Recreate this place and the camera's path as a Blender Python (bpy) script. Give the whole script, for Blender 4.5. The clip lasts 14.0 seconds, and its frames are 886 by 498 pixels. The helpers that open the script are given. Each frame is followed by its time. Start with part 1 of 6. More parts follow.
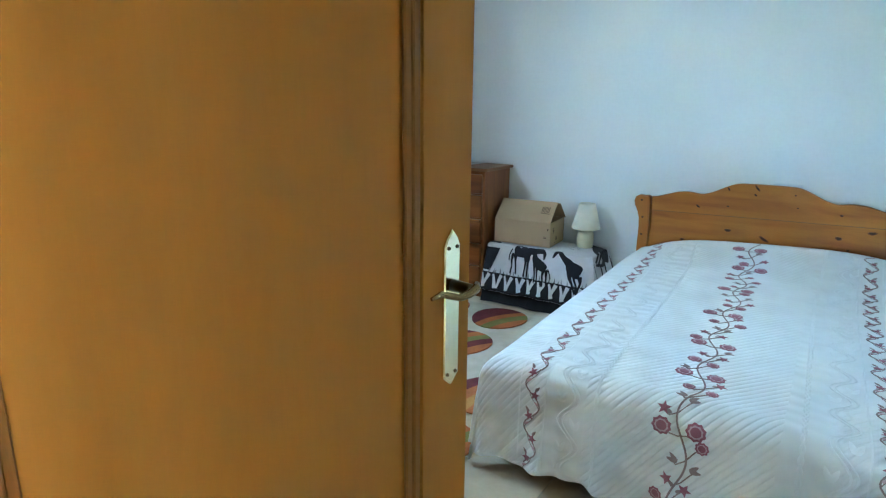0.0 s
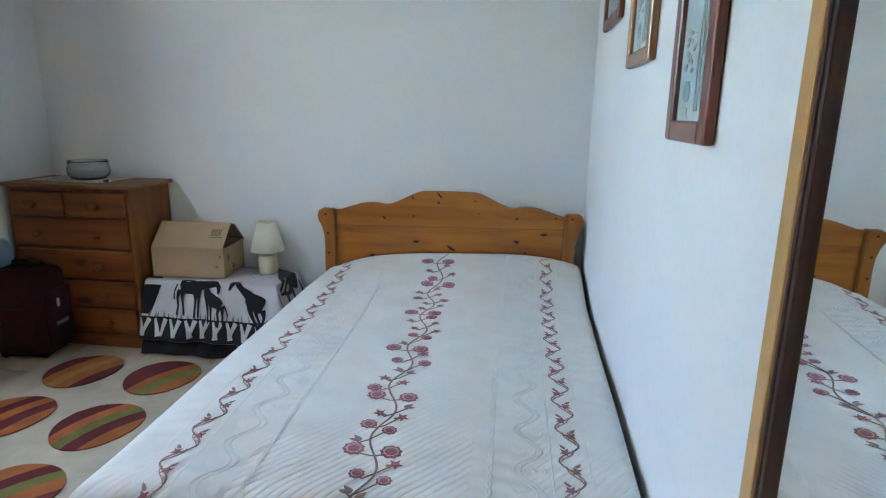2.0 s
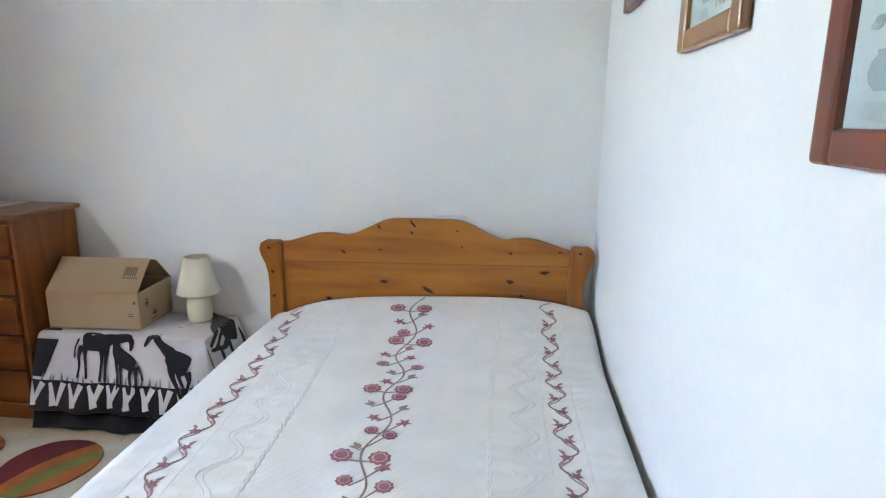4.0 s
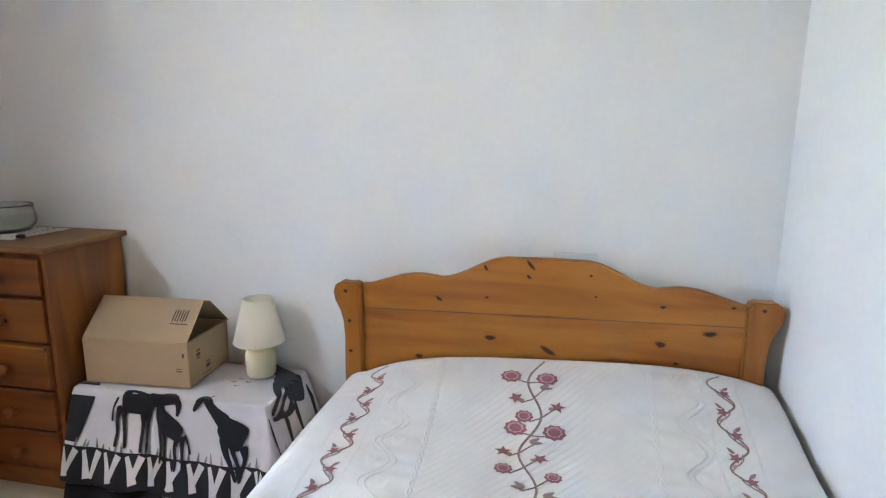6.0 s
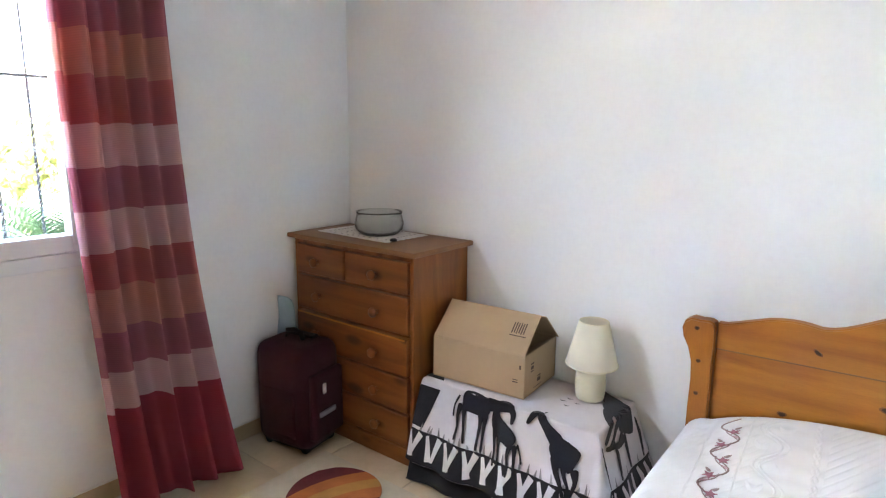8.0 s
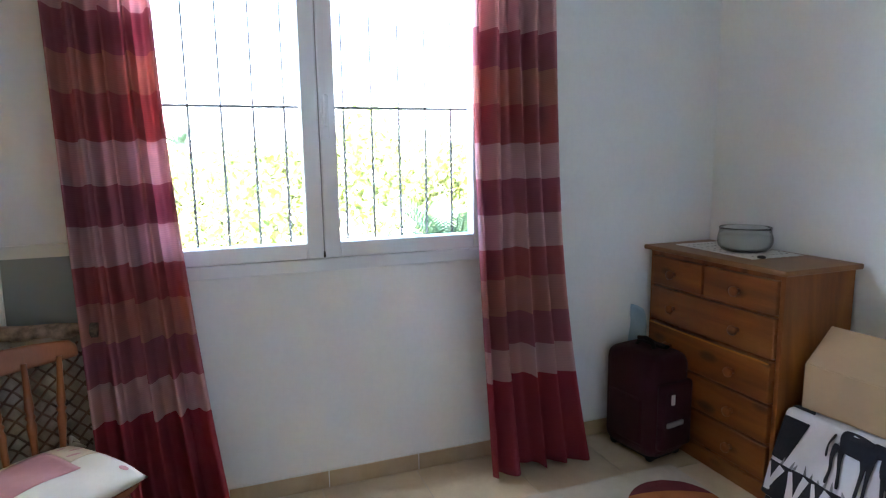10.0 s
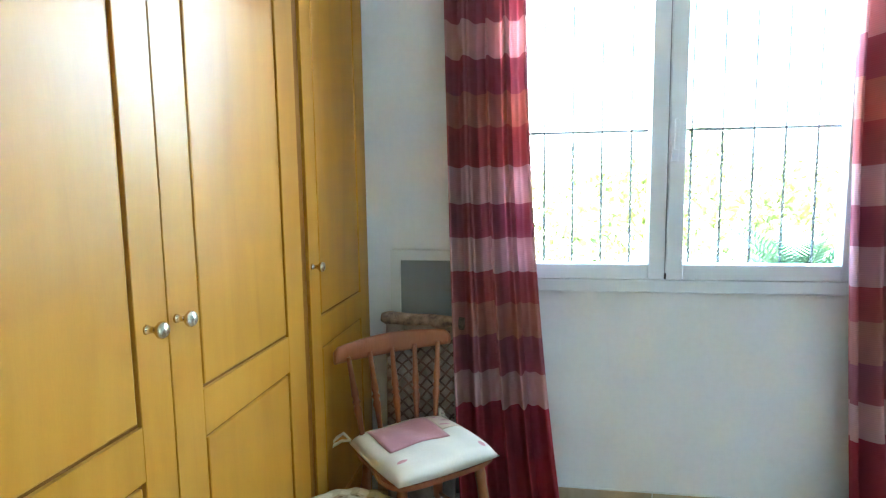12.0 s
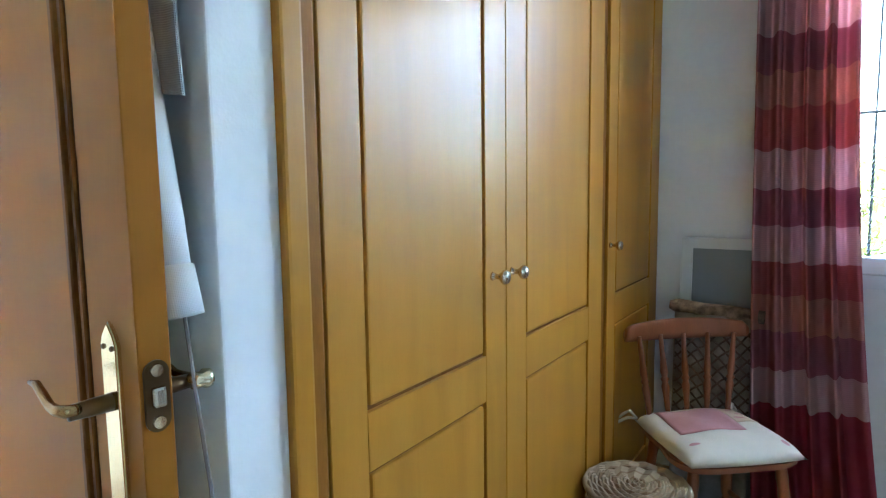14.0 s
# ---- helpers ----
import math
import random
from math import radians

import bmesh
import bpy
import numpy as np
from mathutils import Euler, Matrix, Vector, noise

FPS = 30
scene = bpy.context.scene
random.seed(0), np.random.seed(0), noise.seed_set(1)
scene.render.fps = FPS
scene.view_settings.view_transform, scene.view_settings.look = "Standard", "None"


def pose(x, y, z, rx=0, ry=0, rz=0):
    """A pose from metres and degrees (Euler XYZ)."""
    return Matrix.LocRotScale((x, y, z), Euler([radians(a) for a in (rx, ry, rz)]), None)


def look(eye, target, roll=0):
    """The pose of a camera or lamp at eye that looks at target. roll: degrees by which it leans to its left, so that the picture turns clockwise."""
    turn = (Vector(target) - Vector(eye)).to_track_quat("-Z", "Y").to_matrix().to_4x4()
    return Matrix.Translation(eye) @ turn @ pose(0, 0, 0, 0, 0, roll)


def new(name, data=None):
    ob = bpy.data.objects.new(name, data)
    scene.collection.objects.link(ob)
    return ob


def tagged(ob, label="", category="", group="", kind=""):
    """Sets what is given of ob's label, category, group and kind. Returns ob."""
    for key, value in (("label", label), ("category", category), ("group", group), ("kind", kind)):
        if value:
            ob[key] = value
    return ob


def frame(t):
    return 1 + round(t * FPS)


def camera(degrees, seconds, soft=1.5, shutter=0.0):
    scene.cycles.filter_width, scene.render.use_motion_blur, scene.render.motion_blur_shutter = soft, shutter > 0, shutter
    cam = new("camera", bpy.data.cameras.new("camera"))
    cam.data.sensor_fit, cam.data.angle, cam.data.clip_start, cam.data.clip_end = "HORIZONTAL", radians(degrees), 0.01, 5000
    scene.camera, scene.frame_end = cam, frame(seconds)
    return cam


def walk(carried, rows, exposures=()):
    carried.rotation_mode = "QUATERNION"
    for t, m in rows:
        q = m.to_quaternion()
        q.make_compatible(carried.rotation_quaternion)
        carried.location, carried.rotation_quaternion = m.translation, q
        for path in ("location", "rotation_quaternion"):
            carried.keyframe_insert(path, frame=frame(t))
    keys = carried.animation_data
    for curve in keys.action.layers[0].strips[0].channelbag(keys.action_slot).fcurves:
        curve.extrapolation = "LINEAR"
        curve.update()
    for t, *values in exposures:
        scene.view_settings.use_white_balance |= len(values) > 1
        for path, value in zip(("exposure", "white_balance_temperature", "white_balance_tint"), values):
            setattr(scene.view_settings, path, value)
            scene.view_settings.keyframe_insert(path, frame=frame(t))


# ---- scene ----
cam = camera(73.8, 14.0, soft=1.2)
PATH = [
    (0, (-0.017, -0.017, 1.415), (-1.091, 1.603, 0.942), 0.6),
    (0.5, (-0.028, 0.141, 1.421), (-0.807, 1.923, 0.952), 0.7),
    (1, (-0.028, 0.285, 1.41), (-0.555, 2.157, 0.946), 1.0),
    (1.5, (0.019, 0.468, 1.406), (-0.333, 2.382, 0.943), 0.9),
    (2, (0.054, 0.652, 1.414), (-0.198, 2.583, 0.96), 1.0),
    (2.5, (0.075, 0.799, 1.419), (-0.132, 2.736, 0.969), 0.9),
    (3, (0.054, 0.969, 1.421), (-0.14, 2.909, 0.973), 0.9),
    (5.5, (-0.17, 1.806, 1.374), (-0.465, 3.746, 0.987), 0.6),
    (6, (-0.281, 1.912, 1.401), (-0.682, 3.831, 1.007), 0.5),
    (6.5, (-0.359, 2.005, 1.439), (-0.931, 3.876, 1.026), 0.2),
    (7, (-0.427, 1.992, 1.41), (-1.222, 3.787, 1.028), 0.4),
    (7.5, (-0.508, 1.941, 1.449), (-1.513, 3.624, 1.051), 0.4),
    (8, (-0.56, 1.857, 1.451), (-1.765, 3.408, 1.07), 0.6),
    (10.5, (-0.459, 1.613, 1.412), (-2.392, 2.047, 1.139), -1.0),
    (11, (-0.447, 1.549, 1.415), (-2.422, 1.751, 1.169), -0.8),
    (11.5, (-0.417, 1.538, 1.431), (-2.401, 1.463, 1.195), -0.9),
    (12, (-0.376, 1.533, 1.439), (-2.335, 1.204, 1.21), -0.8),
    (12.5, (-0.336, 1.514, 1.43), (-2.246, 0.965, 1.208), -0.9),
    (13, (-0.292, 1.51, 1.408), (-2.134, 0.762, 1.192), -0.9),
    (13.5, (-0.251, 1.505, 1.385), (-2.009, 0.576, 1.174), -0.8),
    (14, (-0.187, 1.454, 1.367), (-1.833, 0.336, 1.164), -0.8),
]
EXPOSURES = [
    (0.0, 5.6, 5000, -9), (0.5, 5.2, 5050, -5), (1.5, 5.15, 5550, 2), (2.5, 5.3, 6000, 9), (3.0, 5.48, 6150, 11), (5.5, 5.75, 6450, 13), (6.5, 5.75, 6450, 14), (7.0, 5.85, 6450, 14), (7.5, 5.65, 6450, 13), (8.0, 6.15, 6550, 15),
    (10.5, 5.25, 5650, 10), (11.0, 5.05, 5600, 8), (11.5, 5.75, 5550, 1), (12.0, 6.15, 5500, -4), (13.0, 5.95, 5450, -2), (14.0, 5.5, 5300, 2),
]
walk(cam, [(t, look(eye, target, roll)) for t, eye, target, roll in PATH], EXPOSURES)

# ---- world and sun ----
world = bpy.data.worlds.new("sky")
scene.world = world
world.use_nodes = True
wn = world.node_tree.nodes
sky = wn.new("ShaderNodeTexSky")
sky.sky_type, sky.sun_disc = "NISHITA", False
sky.sun_elevation, sky.sun_rotation = radians(48), radians(115)
world.node_tree.links.new(sky.outputs["Color"], wn["Background"].inputs["Color"])
wn["Background"].inputs["Strength"].default_value = 0.15
sun = new("sun", bpy.data.lights.new("sun", "SUN"))
sun.data.energy, sun.data.angle, sun.data.color = 5.0, radians(0.5), (1.0, 0.95, 0.86)
sun.matrix_basis = look((8, -4, 10), (0, 0, 0))

# area lamp added in the window's upper opening to strengthen the daylight indoors
day = new("window_daylight", bpy.data.lights.new("window_daylight", "AREA"))
day.data.shape, day.data.size, day.data.size_y = "RECTANGLE", 1.36, 0.17
day.data.energy, day.data.color = 0.68, (0.95, 0.98, 1.0)
day.matrix_basis = look((-2.96, 2.03, 2.235), (-1.2, 2.03, 1.45))

# ---- materials ----
def material(name, rough=0.6, metal=0.0, spec=0.5):
    m = bpy.data.materials.new(name)
    m.use_nodes = True
    b = m.node_tree.nodes["Principled BSDF"]
    b.inputs["Roughness"].default_value = rough
    b.inputs["Metallic"].default_value = metal
    b.inputs["Specular IOR Level"].default_value = spec
    return m, m.node_tree.nodes, m.node_tree.links, b


def ramp(nodes, stops, mode="LINEAR"):
    r = nodes.new("ShaderNodeValToRGB")
    r.color_ramp.interpolation = mode
    e = r.color_ramp.elements
    while len(e) > 1:
        e.remove(e[0])
    e[0].position, e[0].color = stops[0][0], (*stops[0][1], 1)
    for p, c in stops[1:]:
        e.new(p).color = (*c, 1)
    return r


def coords(nodes, links, scale=(1, 1, 1), space="Object", turn=(0, 0, 0)):
    tc, mp = nodes.new("ShaderNodeTexCoord"), nodes.new("ShaderNodeMapping")
    mp.inputs["Scale"].default_value = scale
    mp.inputs["Rotation"].default_value = turn
    links.new(tc.outputs[space], mp.inputs["Vector"])
    return mp.outputs["Vector"]


def noise_tex(nodes, links, vec, scale, detail=4, rough=0.55, warp=0.0):
    n = nodes.new("ShaderNodeTexNoise")
    n.inputs["Scale"].default_value, n.inputs["Detail"].default_value = scale, detail
    n.inputs["Roughness"].default_value, n.inputs["Distortion"].default_value = rough, warp
    links.new(vec, n.inputs["Vector"])
    return n.outputs["Fac"]


def mixed(nodes, links, fac, a, b, mode="MIX"):
    m = nodes.new("ShaderNodeMix")
    m.data_type, m.blend_type = "RGBA", mode
    for value, socket in ((fac, m.inputs["Factor"]), (a, m.inputs["A"]), (b, m.inputs["B"])):
        if isinstance(value, (int, float)):
            socket.default_value = value
        elif isinstance(value, tuple):
            socket.default_value = (*value, 1)
        else:
            links.new(value, socket)
    return m.outputs["Result"]


def bump(nodes, links, b, height, strength, dist=0.002):
    n = nodes.new("ShaderNodeBump")
    n.inputs["Strength"].default_value, n.inputs["Distance"].default_value = strength, dist
    links.new(height, n.inputs["Height"])
    links.new(n.outputs["Normal"], b.inputs["Normal"])
    return n


def plain(name, colour, rough=0.6, metal=0.0, vary=0.12, scale=20, bumpy=0.0, spec=0.5):
    """One colour, varied at two scales, with a fine relief."""
    m, n, l, b = material(name, rough, metal, spec)
    v = coords(n, l)
    big = noise_tex(n, l, v, scale * 0.15, 3)
    fine = noise_tex(n, l, v, scale * 4, 3)
    r1 = ramp(n, [(0.3, tuple(c * (1 - vary) for c in colour)), (0.7, tuple(min(1, c * (1 + vary)) for c in colour))])
    l.new(big, r1.inputs["Fac"])
    r2 = ramp(n, [(0.2, (1 - vary * 0.6,) * 3), (0.8, (1, 1, 1))])
    l.new(fine, r2.inputs["Fac"])
    l.new(mixed(n, l, 1.0, r1.outputs["Color"], r2.outputs["Color"], "MULTIPLY"), b.inputs["Base Color"])
    if bumpy:
        bump(n, l, b, fine, bumpy)
    return m


def wood(name, dark, mid, light, axis="Z", rough=0.35, grain=1.0, knots=False, coat=0.0, ring=14.0, spec=0.5, pores=0.82):
    """Long grain along one axis of the object, with fine pores and, if wished, small knots."""
    m, n, l, b = material(name, rough, 0.0, spec)
    s = {"X": (0.12, 1, 1), "Y": (1, 0.12, 1), "Z": (1, 1, 0.12)}[axis]
    v = coords(n, l, s)
    info = n.new("ShaderNodeObjectInfo")
    shift = n.new("ShaderNodeVectorMath")
    shift.operation = "MULTIPLY_ADD"
    comb = n.new("ShaderNodeCombineXYZ")
    for k in range(3):
        l.new(info.outputs["Random"], comb.inputs[k])
    shift.inputs[1].default_value = (7, 5, 3)
    l.new(comb.outputs[0], shift.inputs[0])
    l.new(v, shift.inputs[2])
    v = shift.outputs[0]
    bands = noise_tex(n, l, v, ring * 0.45 * grain, 4, 0.5, 0.6)
    fine = noise_tex(n, l, v, ring * 14 * grain, 3, 0.7)
    r = ramp(n, [(0.30, dark), (0.5, mid), (0.72, light)])
    l.new(bands, r.inputs["Fac"])
    r2 = ramp(n, [(0.25, (pores,) * 3), (0.6, (1, 1, 1))])
    l.new(fine, r2.inputs["Fac"])
    col = mixed(n, l, 0.75, r.outputs["Color"], r2.outputs["Color"], "MULTIPLY")
    if knots:
        kv = coords(n, l, {"X": (0.45, 1, 1), "Y": (1, 0.45, 1), "Z": (1, 1, 0.45)}[axis])
        vo = n.new("ShaderNodeTexVoronoi")
        vo.inputs["Scale"].default_value = 9.0
        l.new(kv, vo.inputs["Vector"])
        kr = ramp(n, [(0.0, (1, 1, 1)), (0.15, (0.7, 0.7, 0.7)), (0.25, (0, 0, 0))])
        l.new(vo.outputs["Distance"], kr.inputs["Fac"])
        col = mixed(n, l, kr.outputs["Color"], col, tuple(c * 0.35 for c in dark))
    l.new(col, b.inputs["Base Color"])
    rr = n.new("ShaderNodeMapRange")
    rr.inputs["To Min"].default_value, rr.inputs["To Max"].default_value = rough - 0.06, rough + 0.1
    l.new(bands, rr.inputs["Value"])
    l.new(rr.outputs["Result"], b.inputs["Roughness"])
    b.inputs["Coat Weight"].default_value = coat
    b.inputs["Coat Roughness"].default_value = 0.26
    bump(n, l, b, fine, 0.08 if pores < 0.9 else 0.025, 0.001)
    return m


def cloth(name, colour, scale=900, vary=0.08, strength=0.4, sheen=0.2, rough=0.9):
    m, n, l, b = material(name, rough, 0, 0.2)
    v = coords(n, l)
    w1 = n.new("ShaderNodeTexWave")
    w1.bands_direction = "Z"
    w2 = n.new("ShaderNodeTexWave")
    w2.bands_direction = "X"
    for w in (w1, w2):
        w.inputs["Scale"].default_value, w.inputs["Distortion"].default_value = scale / 6.28, 1.0
        l.new(v, w.inputs["Vector"])
    add = n.new("ShaderNodeMath")
    l.new(w1.outputs["Fac"], add.inputs[0])
    l.new(w2.outputs["Fac"], add.inputs[1])
    big = noise_tex(n, l, v, 9, 4)
    r = ramp(n, [(0.3, tuple(c * (1 - vary) for c in colour)), (0.7, tuple(min(1, c * (1 + vary)) for c in colour))])
    l.new(big, r.inputs["Fac"])
    l.new(r.outputs["Color"], b.inputs["Base Color"])
    b.inputs["Sheen Weight"].default_value = sheen
    bump(n, l, b, add.outputs[0], strength, 0.0006)
    return m


def wall_paint():
    m, n, l, b = material("white_plaster", 0.85, 0, 0.25)
    v = coords(n, l)
    big, mid, fine = noise_tex(n, l, v, 1.3, 4), noise_tex(n, l, v, 45, 3), noise_tex(n, l, v, 160, 3)
    r = ramp(n, [(0.3, (0.795, 0.805, 0.81)), (0.7, (0.845, 0.85, 0.85))])
    l.new(big, r.inputs["Fac"])
    r2 = ramp(n, [(0.3, (0.975,) * 3), (0.6, (1, 1, 1))])
    l.new(mid, r2.inputs["Fac"])
    l.new(mixed(n, l, 1.0, r.outputs["Color"], r2.outputs["Color"], "MULTIPLY"), b.inputs["Base Color"])
    add = n.new("ShaderNodeMath")
    l.new(mid, add.inputs[0])
    l.new(fine, add.inputs[1])
    bump(n, l, b, add.outputs[0], 0.16, 0.003)
    return m


def tile_material(name, lo, hi):
    m, n, l, b = material(name, 0.35)
    v = coords(n, l)
    info = n.new("ShaderNodeObjectInfo")
    geo = noise_tex(n, l, v, 6, 5, 0.65, 0.5)
    r = ramp(n, [(0.3, lo), (0.7, hi)])
    l.new(geo, r.inputs["Fac"])
    t = ramp(n, [(0.0, (0.9,) * 3), (1.0, (1, 1, 1))])
    l.new(info.outputs["Random"], t.inputs["Fac"])
    l.new(mixed(n, l, 1.0, r.outputs["Color"], t.outputs["Color"], "MULTIPLY"), b.inputs["Base Color"])
    bump(n, l, b, geo, 0.1, 0.002)
    return m


def curtain_material(name, marks, colours):
    """Woven bands across the cloth; marks: the heights at which one band ends, from below."""
    m, n, l, b = material(name, 0.85, 0, 0.15)
    tc = n.new("ShaderNodeTexCoord")
    sep = n.new("ShaderNodeSeparateXYZ")
    l.new(tc.outputs["UV"], sep.inputs[0])
    div = n.new("ShaderNodeMath")
    div.operation = "DIVIDE"
    div.inputs[1].default_value = 2.5
    l.new(sep.outputs["Y"], div.inputs[0])
    r = ramp(n, [(h / 2.5, c) for h, c in zip([0.0] + marks, colours)], "CONSTANT")
    l.new(div.outputs[0], r.inputs["Fac"])
    # vertical warp threads tint the cloth in broad strips
    warp = n.new("ShaderNodeTexWave")
    warp.bands_direction = "X"
    warp.inputs["Scale"].default_value = 2.6
    l.new(tc.outputs["UV"], warp.inputs["Vector"])
    tint = ramp(n, [(0.35, (1.0, 1.0, 1.0)), (0.65, (0.92, 0.72, 0.55))])
    l.new(warp.outputs["Fac"], tint.inputs["Fac"])
    col = mixed(n, l, 0.2, r.outputs["Color"], tint.outputs["Color"], "MULTIPLY")
    rib = n.new("ShaderNodeTexWave")
    rib.bands_direction = "Y"
    rib.inputs["Scale"].default_value = 42
    l.new(tc.outputs["UV"], rib.inputs["Vector"])
    weave = ramp(n, [(0.2, (0.9,) * 3), (0.7, (1, 1, 1))])
    l.new(rib.outputs["Fac"], weave.inputs["Fac"])
    col = mixed(n, l, 0.7, col, weave.outputs["Color"], "MULTIPLY")
    l.new(col, b.inputs["Base Color"])
    bump(n, l, b, rib.outputs["Fac"], 0.15, 0.001)
    tr = n.new("ShaderNodeBsdfTranslucent")
    l.new(col, tr.inputs["Color"])
    mx = n.new("ShaderNodeMixShader")
    mx.inputs["Fac"].default_value = 0.45
    l.new(b.outputs[0], mx.inputs[1])
    l.new(tr.outputs[0], mx.inputs[2])
    l.new(mx.outputs[0], n["Material Output"].inputs["Surface"])
    return m


def quilt_material():
    """Cream cotton, worn flat on top; in the cloth's own metres (UV) it is quilted in a diamond grid along the middle and in scrolls beside it."""
    m, n, l, b = material("quilted_cotton", 0.9, 0, 0.2)
    tc = n.new("ShaderNodeTexCoord")
    uv = tc.outputs["UV"]
    sep = n.new("ShaderNodeSeparateXYZ")
    l.new(uv, sep.inputs[0])

    def wave(turn, scale, warp=0.0):
        mp = n.new("ShaderNodeMapping")
        mp.inputs["Rotation"].default_value = (0, 0, radians(turn))
        l.new(uv, mp.inputs["Vector"])
        w = n.new("ShaderNodeTexWave")
        w.wave_profile = "SIN"
        w.inputs["Scale"].default_value, w.inputs["Distortion"].default_value = scale, warp
        w.inputs["Detail"].default_value, w.inputs["Detail Scale"].default_value = 1, 0.6
        l.new(mp.outputs[0], w.inputs["Vector"])
        return w.outputs["Fac"]

    lines = ramp(n, [(0.0, (0, 0, 0)), (0.35, (0.8, 0.8, 0.8)), (1.0, (1, 1, 1))])
    l.new(wave(38, 15), lines.inputs["Fac"])
    scroll = wave(90, 4.5, 9.0)
    # the middle field lies within 0.28 m of the vine
    off = n.new("ShaderNodeMath")
    off.operation = "ABSOLUTE"
    l.new(sep.outputs["X"], off.inputs[0])
    side = ramp(n, [(0.0, (0, 0, 0)), (0.29, (1, 1, 1)), (0.44, (0.5, 0.5, 0.5))], "CONSTANT")
    l.new(off.outputs[0], side.inputs["Fac"])
    along = n.new("ShaderNodeMapRange")
    along.inputs["From Min"].default_value, along.inputs["From Max"].default_value = 1.95, 2.25
    along.inputs["To Min"].default_value, along.inputs["To Max"].default_value = 1.0, 0.30
    l.new(sep.outputs["Y"], along.inputs["Value"])
    flat = n.new("ShaderNodeMath")
    flat.operation = "MULTIPLY"
    l.new(lines.outputs["Color"], flat.inputs[0]), l.new(along.outputs["Result"], flat.inputs[1])
    h = mixed(n, l, side.outputs["Color"], flat.outputs[0], scroll)
    fine = noise_tex(n, l, uv, 420, 3)
    soft = noise_tex(n, l, uv, 6, 4)
    r = ramp(n, [(0.3, (0.73, 0.71, 0.685)), (0.7, (0.81, 0.795, 0.775))])
    l.new(soft, r.inputs["Fac"])
    l.new(r.outputs["Color"], b.inputs["Base Color"])
    b.inputs["Sheen Weight"].default_value = 0.25
    b1 = bump(n, l, b, h, 0.55, 0.005)
    b2 = n.new("ShaderNodeBump")
    b2.inputs["Strength"].default_value, b2.inputs["Distance"].default_value = 0.3, 0.001
    l.new(fine, b2.inputs["Height"])
    l.new(b1.outputs["Normal"], b2.inputs["Normal"])
    l.new(b2.outputs["Normal"], b.inputs["Normal"])
    return m


def glass_material():
    m, n, l, b = material("clear_glass", 0.02)
    b.inputs["Transmission Weight"].default_value = 1.0
    b.inputs["IOR"].default_value = 1.45
    b.inputs["Base Color"].default_value = (0.97, 0.99, 0.98, 1)
    return m


def pressed_glass():
    m, n, l, b = material("pressed_glass", 0.10)
    b.inputs["Transmission Weight"].default_value = 0.92
    b.inputs["IOR"].default_value = 1.22
    b.inputs["Base Color"].default_value = (0.90, 0.93, 0.92, 1)
    v = coords(n, l)
    bump(n, l, b, noise_tex(n, l, v, 120, 2), 0.4, 0.003)
    return m


def foliage(name, dark, light):
    m, n, l, b = material(name, 0.5)
    g = n.new("ShaderNodeNewGeometry")
    r = ramp(n, [(0.0, dark), (1.0, light)])
    l.new(g.outputs["Random Per Island"], r.inputs["Fac"])
    l.new(r.outputs["Color"], b.inputs["Base Color"])
    tr = n.new("ShaderNodeBsdfTranslucent")
    l.new(r.outputs["Color"], tr.inputs["Color"])
    mx = n.new("ShaderNodeMixShader")
    mx.inputs["Fac"].default_value = 0.3
    l.new(b.outputs[0], mx.inputs[1]), l.new(tr.outputs[0], mx.inputs[2])
    l.new(mx.outputs[0], n["Material Output"].inputs["Surface"])
    return m


PLASTER = wall_paint()
TILE = tile_material("beige_floor_tile", (0.46, 0.36, 0.24), (0.58, 0.47, 0.33))
SKIRT_TILE = tile_material("beige_skirting_tile", (0.42, 0.31, 0.19), (0.52, 0.40, 0.26))
GROUT = plain("tile_grout", (0.48, 0.42, 0.34), 0.9)
OAK = wood("honey_varnished_oak", (0.42, 0.186, 0.016), (0.475, 0.215, 0.021), (0.52, 0.243, 0.027), "Z", 0.38, 0.8, coat=0.09, ring=30, spec=0.25, pores=0.95)
# darker red-brown than the doors, for routed grooves and door mouldings
GROOVE = wood("red_brown_groove", (0.15, 0.052, 0.008), (0.18, 0.066, 0.010), (0.21, 0.08, 0.014), "Z", 0.45, 1.0, ring=30, spec=0.15)
# darker brown than OAK, for the inner jamb and the upright
OAK_EDGE = wood("dark_brown_oak", (0.22, 0.082, 0.011), (0.26, 0.102, 0.014), (0.30, 0.122, 0.018), "Z", 0.45, 1.0, ring=30, spec=0.12)
DOOR_WOOD = wood("golden_veneer_door", (0.275, 0.100, 0.011), (0.305, 0.116, 0.014), (0.335, 0.132, 0.018), "Z", 0.42, 0.5, coat=0.0, ring=14, spec=0.10, pores=0.95)
PINE_X = wood("orange_pine_across", (0.28, 0.083, 0.008), (0.40, 0.138, 0.013), (0.47, 0.182, 0.022), "X", 0.42, 1.0, coat=0.06, ring=26)
PINE_Z = wood("orange_pine_upright", (0.26, 0.075, 0.008), (0.37, 0.125, 0.012), (0.45, 0.168, 0.02), "Z", 0.42, 1.0, coat=0.06, ring=26)
CHEST_X = wood("aged_pine_across", (0.13, 0.034, 0.006), (0.225, 0.066, 0.011), (0.30, 0.104, 0.020), "X", 0.42, 1.0, knots=True, coat=0.08, ring=26)
